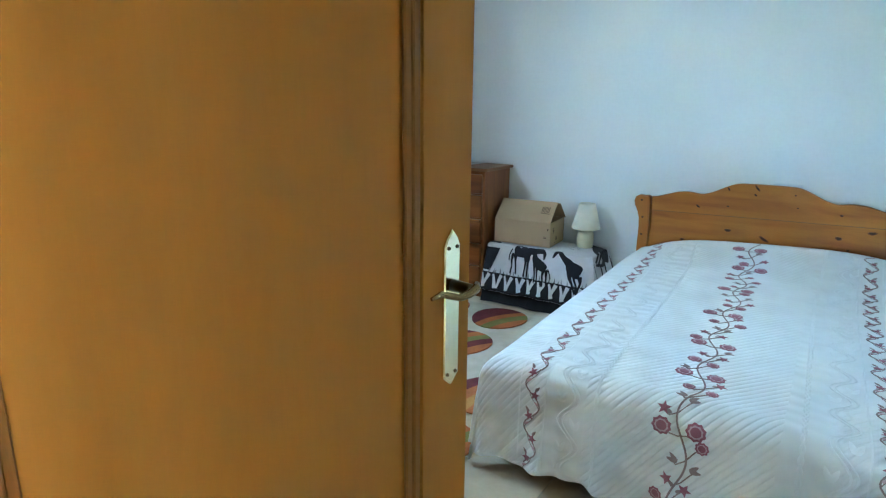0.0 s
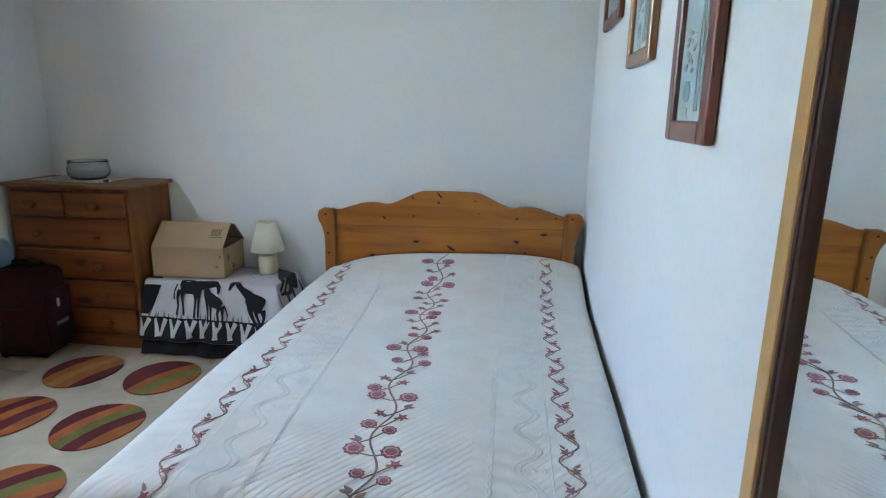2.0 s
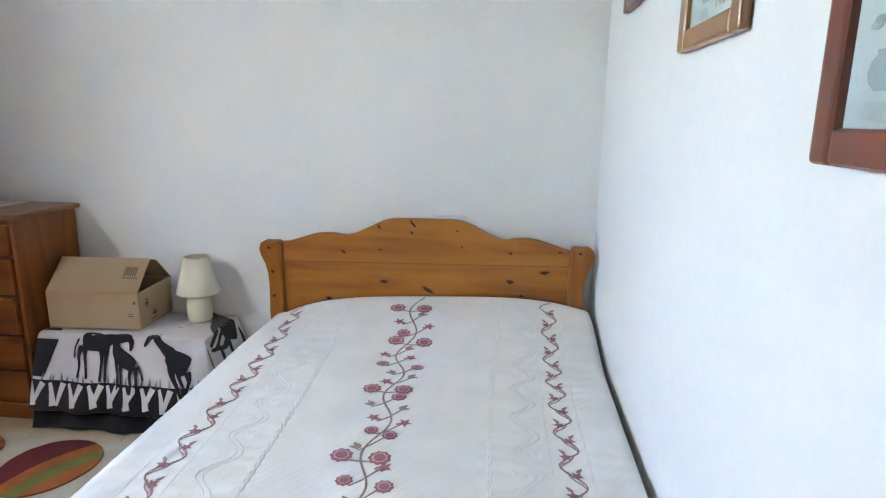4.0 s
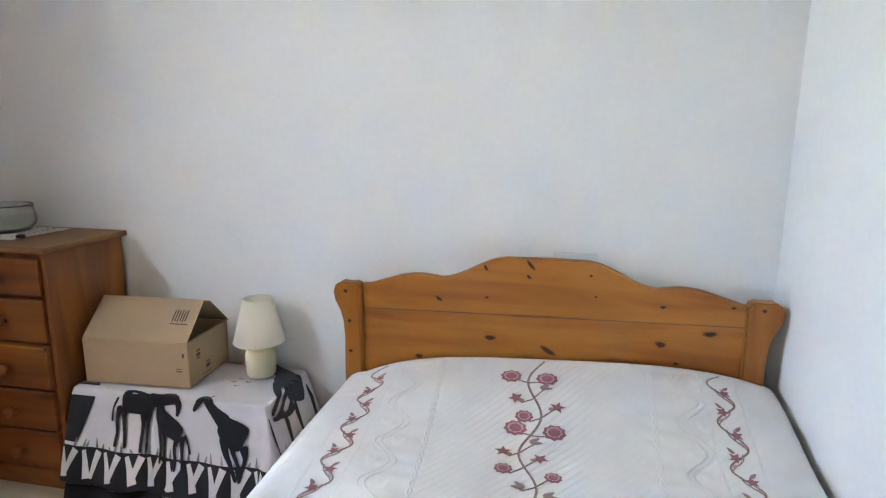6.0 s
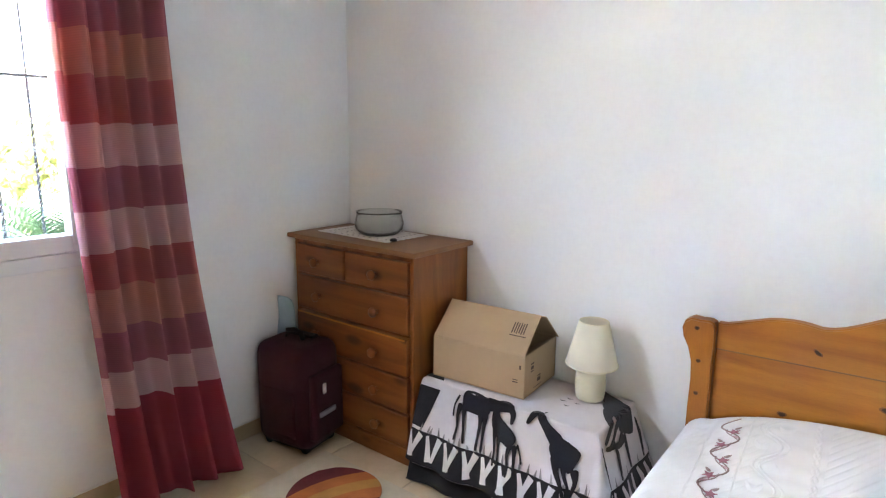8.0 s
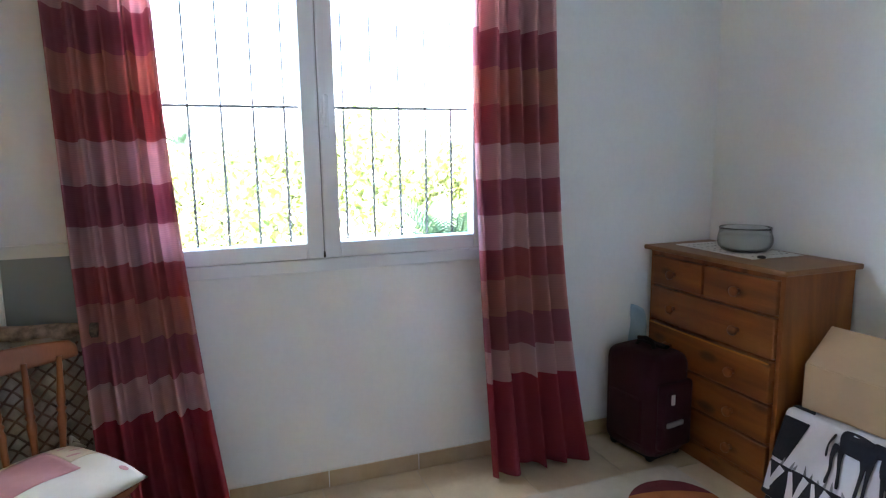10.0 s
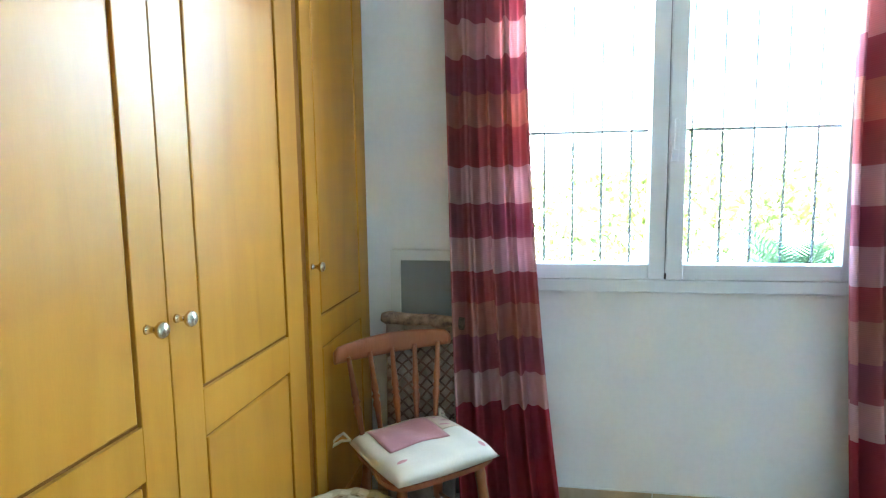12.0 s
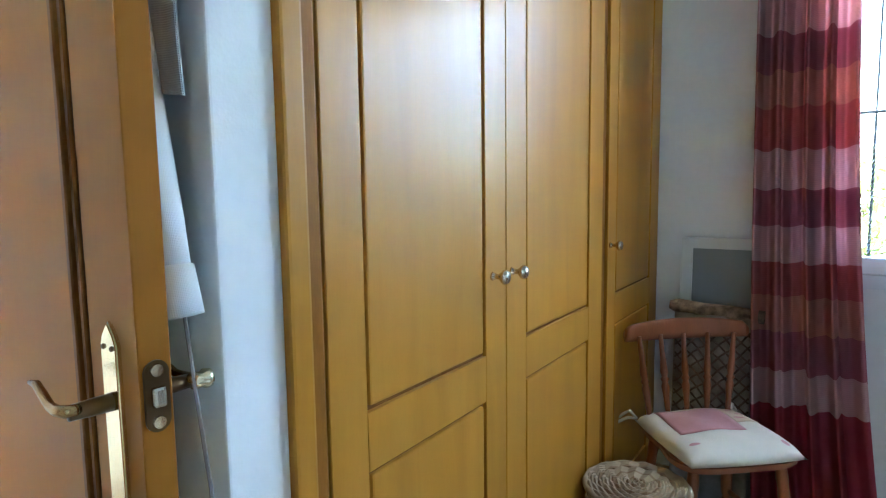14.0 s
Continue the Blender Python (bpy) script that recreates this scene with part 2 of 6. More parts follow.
CHEST_Z = wood("aged_pine_upright", (0.145, 0.039, 0.007), (0.24, 0.073, 0.012), (0.315, 0.112, 0.022), "Z", 0.42, 1.0, knots=True, coat=0.08, ring=26)
CHEST_Y = wood("aged_pine_top", (0.16, 0.065, 0.02), (0.21, 0.09, 0.028), (0.27, 0.12, 0.04), "X", 0.42, 1.0, coat=0.1)
CHAIR_WOOD = wood("red_brown_beech", (0.21, 0.062, 0.018), (0.28, 0.088, 0.026), (0.33, 0.112, 0.036), "Z", 0.35, 1.0, coat=0.25)
MAHOGANY = wood("red_mahogany_frame", (0.12, 0.026, 0.010), (0.165, 0.037, 0.014), (0.21, 0.05, 0.019), "Z", 0.3, 1.2, coat=0.3)
GOLD_WOOD = wood("golden_brown_frame", (0.23, 0.095, 0.022), (0.29, 0.125, 0.03), (0.34, 0.15, 0.04), "Z", 0.3, 1.2, coat=0.3)
MIRROR_WOOD = wood("light_pine_mirror_frame", (0.47, 0.24, 0.07), (0.55, 0.30, 0.095), (0.62, 0.36, 0.13), "Z", 0.4, 1.0, coat=0.15)
MIRROR_DARK = wood("dark_walnut_slip", (0.035, 0.010, 0.005), (0.045, 0.013, 0.006), (0.06, 0.018, 0.008), "Z", 0.55)
KNOT = plain("dark_pine_knot", (0.05, 0.014, 0.005), 0.6, vary=0.4, scale=80)
KNOT_HALO = plain("red_brown_knot_ring", (0.20, 0.06, 0.012), 0.45, vary=0.3, scale=80)
WHITE_PVC = plain("white_window_plastic", (0.74, 0.77, 0.80), 0.3, vary=0.03)
WHITE_PAINT = plain("white_painted_wood", (0.72, 0.73, 0.71), 0.5, vary=0.05)
BLACK_RUBBER = plain("black_rubber", (0.015, 0.015, 0.017), 0.6)
BRASS = plain("polished_brass", (0.86, 0.78, 0.52), 0.2, 1.0, vary=0.05)
DARK_BRASS = plain("tarnished_bronze", (0.16, 0.10, 0.05), 0.3, 1.0, vary=0.2)
AGED_BRASS = plain("aged_brown_brass", (0.34, 0.22, 0.09), 0.25, 1.0, vary=0.2)
STEEL = plain("brushed_nickel", (0.60, 0.53, 0.42), 0.25, 1.0, vary=0.05)
IRON = plain("black_wrought_iron", (0.02, 0.02, 0.022), 0.6, vary=0.2)
CARDBOARD = plain("brown_cardboard", (0.42, 0.29, 0.165), 0.85, vary=0.08, scale=12, bumpy=0.05)
INK = plain("dark_print_ink", (0.10, 0.065, 0.04), 0.8)
CREAM = plain("cream_ceramic", (0.72, 0.66, 0.46), 0.35, vary=0.05)
SHADE = cloth("cream_lamp_fabric", (0.74, 0.69, 0.56), 1200, 0.05, 0.2)
QUILT = quilt_material()
CORD = cloth("cream_cotton_cord", (0.80, 0.785, 0.765), 1500, 0.04, 0.3)
ROSE = cloth("old_rose_embroidery", (0.36, 0.135, 0.165), 1500, 0.2, 0.6)
ROSE_PALE = cloth("pale_rose_embroidery", (0.56, 0.36, 0.375), 1500, 0.2, 0.6)
STEM = cloth("taupe_embroidery", (0.33, 0.235, 0.215), 1500, 0.2, 0.6)
WHITE_CLOTH = cloth("white_cotton_print", (0.64, 0.60, 0.61), 900, 0.08, 0.25)
BLACK_CLOTH = cloth("black_cotton_print", (0.016, 0.016, 0.02), 900, 0.2, 0.25)
GREY_CLOTH = cloth("grey_speckled_print", (0.23, 0.22, 0.22), 900, 0.5, 0.25)
LACE = cloth("white_crochet_lace", (0.68, 0.67, 0.64), 500, 0.1, 0.8)
MAROON = cloth("dark_maroon_nylon", (0.042, 0.006, 0.014), 1400, 0.2, 0.5, 0.05, rough=0.7)
BLACK_NYLON = cloth("black_nylon", (0.012, 0.008, 0.010), 1400, 0.2, 0.5, 0.02, rough=0.65)
WHITE_TAG = plain("white_paper_tag", (0.75, 0.74, 0.72), 0.6)
GREY_TAG = plain("grey_rubber_badge", (0.30, 0.27, 0.28), 0.4)
RUG_CREAM = plain("cream_wool_pile", (0.50, 0.44, 0.35), 0.95, vary=0.1, scale=60, bumpy=0.8)
RUG_RED = plain("burgundy_wool_pile", (0.13, 0.016, 0.02), 0.95, vary=0.25, scale=60, bumpy=0.8)
RUG_ORANGE = plain("orange_wool_pile", (0.36, 0.11, 0.025), 0.95, vary=0.2, scale=60, bumpy=0.8)
RUG_GREEN = plain("olive_wool_pile", (0.18, 0.165, 0.04), 0.95, vary=0.2, scale=60, bumpy=0.8)
RUG_GOLD = plain("gold_wool_pile", (0.38, 0.18, 0.04), 0.95, vary=0.2, scale=60, bumpy=0.8)
CUSHION = cloth("cream_cushion_cotton", (0.70, 0.65, 0.56), 1000, 0.06, 0.3)
CUSHION_PINK = cloth("pink_cushion_print", (0.55, 0.27, 0.28), 1000, 0.1, 0.3)
CUSHION_PEACH = cloth("peach_cushion_print", (0.66, 0.53, 0.40), 1000, 0.1, 0.3)
WICKER = plain("pale_brown_wicker", (0.27, 0.175, 0.095), 0.6, vary=0.35, scale=60, bumpy=0.3)
WICKER_PALE = plain("bleached_wicker", (0.38, 0.29, 0.185), 0.6, vary=0.35, scale=60, bumpy=0.3)
GREY_PANEL = plain("grey_translucent_panel", (0.22, 0.24, 0.245), 0.4, vary=0.06, scale=4)
BROWN_PRINT = plain("brown_floral_print", (0.15, 0.085, 0.055), 0.85, vary=0.8, scale=60)
BEIGE_PRINT = plain("beige_floral_print", (0.33, 0.27, 0.22), 0.85, vary=0.5, scale=70)
MOTTLED = plain("mottled_brown_plush", (0.34, 0.23, 0.16), 0.95, vary=0.75, scale=170, bumpy=0.6)
BLUE_BAG = plain("pale_blue_plastic", (0.40, 0.55, 0.66), 0.35, vary=0.15)
WHITE_SHIRT = cloth("white_shirt_cotton", (0.74, 0.75, 0.78), 1000, 0.05, 0.2)
GREY_ROBE = cloth("grey_towelling", (0.34, 0.33, 0.33), 700, 0.12, 0.7)
MAT_BLUE = plain("pale_blue_print", (0.47, 0.56, 0.57), 0.5, vary=0.14, scale=25)
PRINT_GREY = plain("grey_blue_ink", (0.31, 0.385, 0.41), 0.6, vary=0.25, scale=60)
PRINT_PALE = plain("pale_grey_ink", (0.41, 0.49, 0.505), 0.6, vary=0.2, scale=60)
FROSTED = plain("frosted_grey_glass", (0.52, 0.54, 0.52), 0.5, vary=0.1, scale=60, bumpy=0.4)
GLASS = glass_material()
BOWL_GLASS = pressed_glass()
LEAF = foliage("hedge_leaf", (0.08, 0.11, 0.025), (0.26, 0.28, 0.08))
PALM_LEAF = foliage("palm_leaf", (0.010, 0.030, 0.012), (0.035, 0.065, 0.025))
BARK = plain("palm_bark", (0.12, 0.085, 0.055), 0.9, vary=0.4, scale=40, bumpy=0.6)
SOIL = plain("dry_garden_soil", (0.42, 0.36, 0.27), 0.95, vary=0.2, scale=3, bumpy=0.4)
STONE = plain("outside_render", (0.62, 0.58, 0.50), 0.9, vary=0.08, scale=6)

MIRROR, _n, _l, _b = material("silvered_mirror", 0.0, 1.0)
_b.inputs["Base Color"].default_value = (0.86, 0.89, 0.89, 1)

PINK, PLUM, BRICK, RED, BURG = (0.66, 0.41, 0.43), (0.40, 0.145, 0.185), (0.56, 0.25, 0.22), (0.46, 0.14, 0.15), (0.38, 0.055, 0.08)
BANDS = [BURG, PINK, PLUM, BRICK, RED, PINK, PLUM, PINK, RED, BRICK, PLUM, PINK, PLUM]
CURTAIN_A = curtain_material("banded_red_curtain_a", [0.525, 0.655, 0.808, 0.941, 1.072, 1.208, 1.346, 1.493, 1.641, 1.773, 1.908, 2.05], BANDS)
CURTAIN_B = curtain_material("banded_red_curtain_b", [0.467, 0.601, 0.746, 0.901, 1.029, 1.179, 1.327, 1.472, 1.63, 1.777, 1.916, 2.058], BANDS)


# ---- mesh helpers ----
def thing(name, label, category, at=(0, 0, 0), turn=0.0, group=""):
    e = new(name)
    e.empty_display_size = 0.1
    e.matrix_basis = pose(*at, 0, 0, turn)
    return tagged(e, label, category, group)


def root_of(ob):
    while ob.parent:
        ob = ob.parent
    return ob


def mesh_object(name, bm, mat, smooth=False, keep=False):
    me = bpy.data.meshes.new(name)
    if not keep:
        bmesh.ops.recalc_face_normals(bm, faces=bm.faces)
    if smooth:
        for f in bm.faces:
            f.smooth = True
    bm.to_mesh(me)
    bm.free()
    for m in mat if isinstance(mat, (list, tuple)) else [mat]:
        me.materials.append(m)
    return new(name, me)


def part(name, bm, mat, parent, label="", smooth=False, world=True, keep=False):
    """Links bm as one mesh under a thing or a part. world: bm is in world coordinates, else in the thing's own."""
    if world:
        bm.transform(root_of(parent).matrix_basis.inverted())
    ob = mesh_object(name, bm, mat, smooth, keep)
    ob.parent = parent
    return tagged(ob, label) if label else ob


def structure(name, bm, mat, label="", category=""):
    return tagged(mesh_object(name, bm, mat), label, category, "", "structure")


def box(x0, x1, y0, y1, z0, z1, bevel=0.0, seg=2, into=None):
    bm = bmesh.new()
    m = Matrix.Translation(((x0 + x1) / 2, (y0 + y1) / 2, (z0 + z1) / 2)) @ Matrix.Diagonal((abs(x1 - x0), abs(y1 - y0), abs(z1 - z0), 1))
    bmesh.ops.create_cube(bm, size=1, matrix=m)
    if bevel:
        bmesh.ops.bevel(bm, geom=bm.edges[:], offset=bevel, segments=seg, affect="EDGES", profile=0.6)
    if into is not None:
        merge(into, bm)
        return into
    return bm


def merge(a, b):
    me = bpy.data.meshes.new("tmp")
    b.to_mesh(me)
    b.free()
    a.from_mesh(me)
    bpy.data.meshes.remove(me)
    return a


def lathe(profile, segs=24, at=(0, 0, 0), m=None):
    """Turns (radius, height) pairs round z."""
    bm = bmesh.new()
    rings = []
    for r, z in profile:
        if r < 1e-5:
            rings.append([bm.verts.new((0, 0, z))])
        else:
            rings.append([bm.verts.new((r * math.cos(2 * math.pi * k / segs), r * math.sin(2 * math.pi * k / segs), z)) for k in range(segs)])
    for a, b in zip(rings, rings[1:]):
        for k in range(segs):
            j = (k + 1) % segs
            if len(a) == 1 and len(b) > 1:
                bm.faces.new((a[0], b[j], b[k]))
            elif len(b) == 1 and len(a) > 1:
                bm.faces.new((a[k], a[j], b[0]))
            elif len(a) > 1:
                bm.faces.new((a[k], a[j], b[j], b[k]))
    for ring in (rings[0], rings[-1]):
        if len(ring) > 1:
            bm.faces.new(ring)
    bm.transform(Matrix.Translation(at) @ (m or Matrix()))
    return bm


def tube(points, radius, segs=8, closed=False, into=None):
    """A round bar along points; radius: one number or one for each point."""
    bm = bmesh.new() if into is None else into
    pts = [Vector(p) for p in points]
    rad = radius if isinstance(radius, (list, tuple)) else [radius] * len(pts)
    rings, n = [], len(pts)
    up = Vector((0, 0, 1))
    for i, p in enumerate(pts):
        d = (pts[(i + 1) % n] - pts[i - 1]) if closed else (pts[min(i + 1, n - 1)] - pts[max(i - 1, 0)])
        d.normalize()
        side = d.cross(up if abs(d.z) < 0.95 else Vector((1, 0, 0))).normalized()
        top = side.cross(d)
        rings.append([bm.verts.new(p + rad[i] * (side * math.cos(a) + top * math.sin(a))) for a in (2 * math.pi * k / segs for k in range(segs))])
    for i in range(n if closed else n - 1):
        a, b = rings[i], rings[(i + 1) % n]
        for k in range(segs):
            j = (k + 1) % segs
            bm.faces.new((a[k], a[j], b[j], b[k]))
    if not closed:
        bm.faces.new(rings[0][::-1])
        bm.faces.new(rings[-1])
    return bm


def slab(outline, thick, m=None, bevel=0.0):
    """A flat shape from an outline in x and z, as thick along y."""
    bm = bmesh.new()
    a = [bm.verts.new((x, 0, z)) for x, z in outline]
    f = bm.faces.new(a)
    res = bmesh.ops.extrude_face_region(bm, geom=[f])
    vs = [v for v in res["geom"] if isinstance(v, bmesh.types.BMVert)]
    bmesh.ops.translate(bm, verts=vs, vec=(0, thick, 0))
    if bevel:
        rim = [e for e in bm.edges if abs(e.verts[0].co.y - e.verts[1].co.y) < 1e-6]
        bmesh.ops.bevel(bm, geom=rim, offset=bevel, segments=2, affect="EDGES")
    if m is not None:
        bm.transform(m)
    return bm


def sheet(fn, us, vs, uv=None, solid=0.0):
    """A grid surface fn(u, v), with UVs from uv(u, v), made as thick as solid."""
    bm = bmesh.new()
    layer = bm.loops.layers.uv.new("UVMap")
    grid = [[bm.verts.new(fn(u, v)) for v in vs] for u in us]
    for i in range(len(us) - 1):
        for j in range(len(vs) - 1):
            f = bm.faces.new((grid[i][j], grid[i + 1][j], grid[i + 1][j + 1], grid[i][j + 1]))
            for lp, (a, b) in zip(f.loops, ((i, j), (i + 1, j), (i + 1, j + 1), (i, j + 1))):
                lp[layer].uv = uv(us[a], vs[b]) if uv else (us[a], vs[b])
    if solid:
        bmesh.ops.recalc_face_normals(bm, faces=bm.faces)
        bmesh.ops.solidify(bm, geom=bm.faces[:], thickness=solid)
    return bm


def steps(a, b, n):
    return [a + (b - a) * k / n for k in range(n + 1)]


# ---- the room's shell ----
F = 0.04            # the floor's surface
WEST, EAST, NORTH, SOUTH, CEIL = -2.85, 0.415, 4.0, 0.0, 2.62
WY0, WY1, WZ0, WZ1 = 1.28, 2.78, 0.985, 2.36     # the window's opening

bm = bmesh.new()
box(WEST - 0.28, WEST, -0.8, WY0, 0, CEIL, into=bm)
box(WEST - 0.28, WEST, WY1, NORTH + 0.2, 0, CEIL, into=bm)
box(WEST - 0.28, WEST, WY0, WY1, 0, WZ0, into=bm)
box(WEST - 0.28, WEST, WY0, WY1, WZ1, CEIL, into=bm)
structure("wall_west", bm, PLASTER, "white textured plaster wall with the window", "wall")
structure("wall_north", box(WEST, EAST + 0.15, NORTH, NORTH + 0.2, 0, CEIL), PLASTER, "white plaster wall behind the headboard", "wall")
structure("wall_east", box(EAST, EAST + 0.15, -0.13, NORTH, 0, CEIL), PLASTER, "white plaster wall beside the bed", "wall")
bm = bmesh.new()
box(-0.80, -0.662, -0.13, SOUTH, 0, CEIL, into=bm)
box(0.30, EAST, -0.13, SOUTH, 0, CEIL, into=bm)
box(-0.662, 0.30, -0.13, SOUTH, 2.12, CEIL, into=bm)
structure("wall_south", bm, PLASTER, "white plaster wall with the doorway", "wall")
structure("wall_wardrobe_side", box(-0.757, -0.652, SOUTH, 0.785, 0, CEIL, 0.004), PLASTER, "white wall end beside the built-in wardrobe", "wall")
structure("wall_wardrobe_back", box(WEST, -0.80, -0.13, SOUTH, 0, CEIL), PLASTER, "plain wall behind the wardrobe", "wall")
structure("ceiling", box(WEST, EAST, SOUTH, NORTH, CEIL, CEIL + 0.15), PLASTER, "plain white ceiling", "ceiling")
# the unseen hall behind the door; its outer opening is added to admit daylight
structure("wall_hall_south", box(-1.6, 2.6, -1.55, -1.4, 0, CEIL), PLASTER, "plain hall wall", "wall")
structure("wall_hall_west", box(-1.75, -1.6, -1.4, -0.13, 0, CEIL), PLASTER, "plain hall wall", "wall")
bm = bmesh.new()
box(EAST + 0.15, 2.6, -0.13, 0.02, 0, CEIL, into=bm)
structure("wall_hall_north", bm, PLASTER, "plain hall wall", "wall")
bm = bmesh.new()
box(2.6, 2.75, -1.55, -1.25, 0, CEIL, into=bm)
box(2.6, 2.75, -0.75, 0.02, 0, CEIL, into=bm)
box(2.6, 2.75, -1.25, -0.75, 2.1, CEIL, into=bm)
structure("wall_hall_east", bm, PLASTER, "unseen hall wall with an opening added to let daylight in", "wall")
structure("ceiling_hall", box(-1.75, 2.75, -1.55, SOUTH, CEIL + 0.002, CEIL + 0.15), PLASTER, "plain white hall ceiling", "ceiling")
structure("floor_hall", box(-1.6, 2.6, -1.4, -0.13, -0.1, F), TILE, "beige tiled hall floor", "floor")
floor = structure("floor", box(WEST, EAST, -0.13, NORTH, -0.1, F - 0.003), GROUT, "beige ceramic tiled floor with pale joints", "floor")

# ---- the window ----
window = thing("window_1", "white plastic casement window with two closed sashes", "window", (WEST, 2.02, WZ0))
tagged(window, kind="structure")
part("window_sill", box(WEST - 0.05, WEST + 0.03, WY0 - 0.05, WY1 + 0.05, 0.980, 1.032, 0.006), WHITE_PVC, window, "white sill board proud of the wall")
bm = bmesh.new()
for y0, y1, z0, z1 in ((WY0, WY0 + 0.05, 1.032, WZ1), (WY1 - 0.05, WY1, 1.032, WZ1), (WY0 + 0.05, WY1 - 0.05, WZ1 - 0.05, WZ1)):
    box(WEST - 0.06, WEST + 0.012, y0, y1, z0, z1, 0.004, into=bm)
part("window_frame", bm, WHITE_PVC, window)
for y0, y1, tight in ((WY0 + 0.052, 2.019, 1), (2.023, WY1 - 0.052, 0)):
    bm = bmesh.new()
    for a, b, c, d in ((y0, y0 + 0.064, 1.034, WZ1 - 0.052), (y1 - 0.064, y1, 1.034, WZ1 - 0.052), (y0 + 0.064, y1 - 0.064, 1.034, 1.096), (y0 + 0.064, y1 - 0.064, WZ1 - 0.115, WZ1 - 0.052)):
        box(WEST - 0.04, WEST + 0.028, a, b, c, d, 0.006, into=bm)
    sash = part("sash", bm, WHITE_PVC, window)
    pane = part("pane", box(WEST - 0.012, WEST - 0.006, y0 + 0.06, y1 - 0.06, 1.092, WZ1 - 0.111), GLASS, sash, "clear glass pane")
    pane.visible_shadow = False
part("gasket", box(WEST - 0.02, WEST + 0.020, 2.0192, 2.0228, 1.062, WZ1 - 0.06), GREY_PANEL, window, "grey seal between the sashes")
part("drain_slot", box(WEST + 0.012, WEST + 0.0295, 2.017, 2.025, 1.036, 1.060, 0.001, 1), BLACK_RUBBER, window, "black plastic foot of the seal")
hb = box(WEST + 0.028, WEST + 0.040, 2.030, 2.058, 1.50, 1.60, 0.004)
box(WEST + 0.040, WEST + 0.062, 2.037, 2.051, 1.575, 1.592, 0.004, into=hb)
box(WEST + 0.055, WEST + 0.072, 2.035, 2.053, 1.545, 1.665, 0.006, into=hb)
part("window_handle", hb, WHITE_PVC, window)

# ---- grille outside the window ----
grille = thing("window_grille", "black wrought-iron bars outside the window", "window grille", (-3.09, 2.02, 0.95))
for k in range(13):
    y = 1.295 + 0.1246 * k
    bar = tube([(-3.09, y, 1.64), (-3.09, y, 2.42)], 0.0045, 6)
    turns = []
    for q in range(61):
        a, z = q * 0.75, 0.95 + 0.0115 * q
        turns.append([bar.verts.new((-3.09 + 0.0064 * math.cos(a + c), y + 0.0064 * math.sin(a + c), z)) for c in (0, math.pi / 2, math.pi, 1.5 * math.pi)])
    for lo, hi in zip(turns, turns[1:]):
        for c in range(4):
            bar.faces.new((lo[c], lo[(c + 1) % 4], hi[(c + 1) % 4], hi[c]))
    part("bar", bar, IRON, grille, "plain above the rail, twisted below it")
for z in (0.96, 1.643, 2.40):
    part("rail", box(-3.096, -3.084, WY0 - 0.02, WY1 + 0.06, z - 0.006, z + 0.006), IRON, grille)

# ---- curtains ----
def curtain(name, label, mat, top, bottom, folds, seed, group):
    rnd = random.Random(seed)
    c = thing(name, label, "curtain", (-2.72, (bottom[0] + bottom[1]) / 2, F), group=group)
    ph = [rnd.uniform(-0.5, 0.5) for _ in range(6)]

    def fn(u, z):
        k = max(0.0, min(1.0, (2.42 - z) / 2.37))
        y0 = top[0] + (bottom[0] - top[0]) * k ** 2.2
        y1 = top[1] + (bottom[1] - top[1]) * k ** 2.2
        a = 2 * math.pi * folds * u
        s = math.sin(a + 0.9 * math.sin(a * 0.37 + ph[0]) + ph[1] + 0.5 * k)
        s = math.copysign(abs(s) ** 0.75, s)
        amp = 0.036 + 0.016 * k
        drift = 0.008 * math.sin(3.1 * z + 9 * u + ph[2])
        return (-2.735 + 0.065 * k ** 3 + amp * s + 0.012 * math.sin(2.3 * a + ph[3]) + drift, y0 + (y1 - y0) * (u + 0.018 * math.cos(a + ph[4])), z + 0.012 * math.sin(a + 1) * k)

    width = (top[1] - top[0]) * 1.8
    part("drape", sheet(fn, steps(0, 1, 110), steps(F + 0.012, 2.40, 70), lambda u, z: (u * width, z), 0.002), mat, c, smooth=True)
    part("heading_tape", sheet(lambda u, z: (fn(u, 2.38)[0] + 0.004, fn(u, 2.38)[1], z), steps(0, 1, 60), [2.34, 2.40], solid=0.002), RUG_RED, c)
    return c


curtain("curtain", "striped red, pink and plum curtain hanging to the floor", CURTAIN_A, (1.15, 1.475), (1.205, 1.63), 4.3, 3, "window curtains")
curtain("curtain", "striped red and plum curtain beside the suitcase", CURTAIN_B, (2.615, 2.985), (2.66, 3.15), 4.3, 8, "window curtains")
rod = thing("curtain_rod", "dark iron curtain rod above the window", "curtain rod", (-2.74, 2.07, 2.41))
part("pole", tube([(-2.742, 0.98, 2.425), (-2.742, 3.16, 2.425)], 0.011, 10), IRON, rod)
for y in (1.05, 3.1):
    part("bracket", tube([(-2.742, y, 2.425), (WEST, y, 2.425)], 0.008, 8), IRON, rod)

# ---- the built-in wardrobe ----
wardrobe = thing("wardrobe", "honey-varnished oak built-in wardrobe with closed panelled doors", "wardrobe", (-1.8, 0.785, F))
WT = 2.40
part("jamb", box(-0.800, -0.757, 0.70, 0.800, F, WT, 0.006), OAK, wardrobe)
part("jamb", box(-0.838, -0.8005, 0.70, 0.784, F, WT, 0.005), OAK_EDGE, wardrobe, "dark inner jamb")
part("header", box(WEST + 0.003, -0.839, 0.70, 0.798, WT - 0.06, WT, 0.006), OAK, wardrobe)
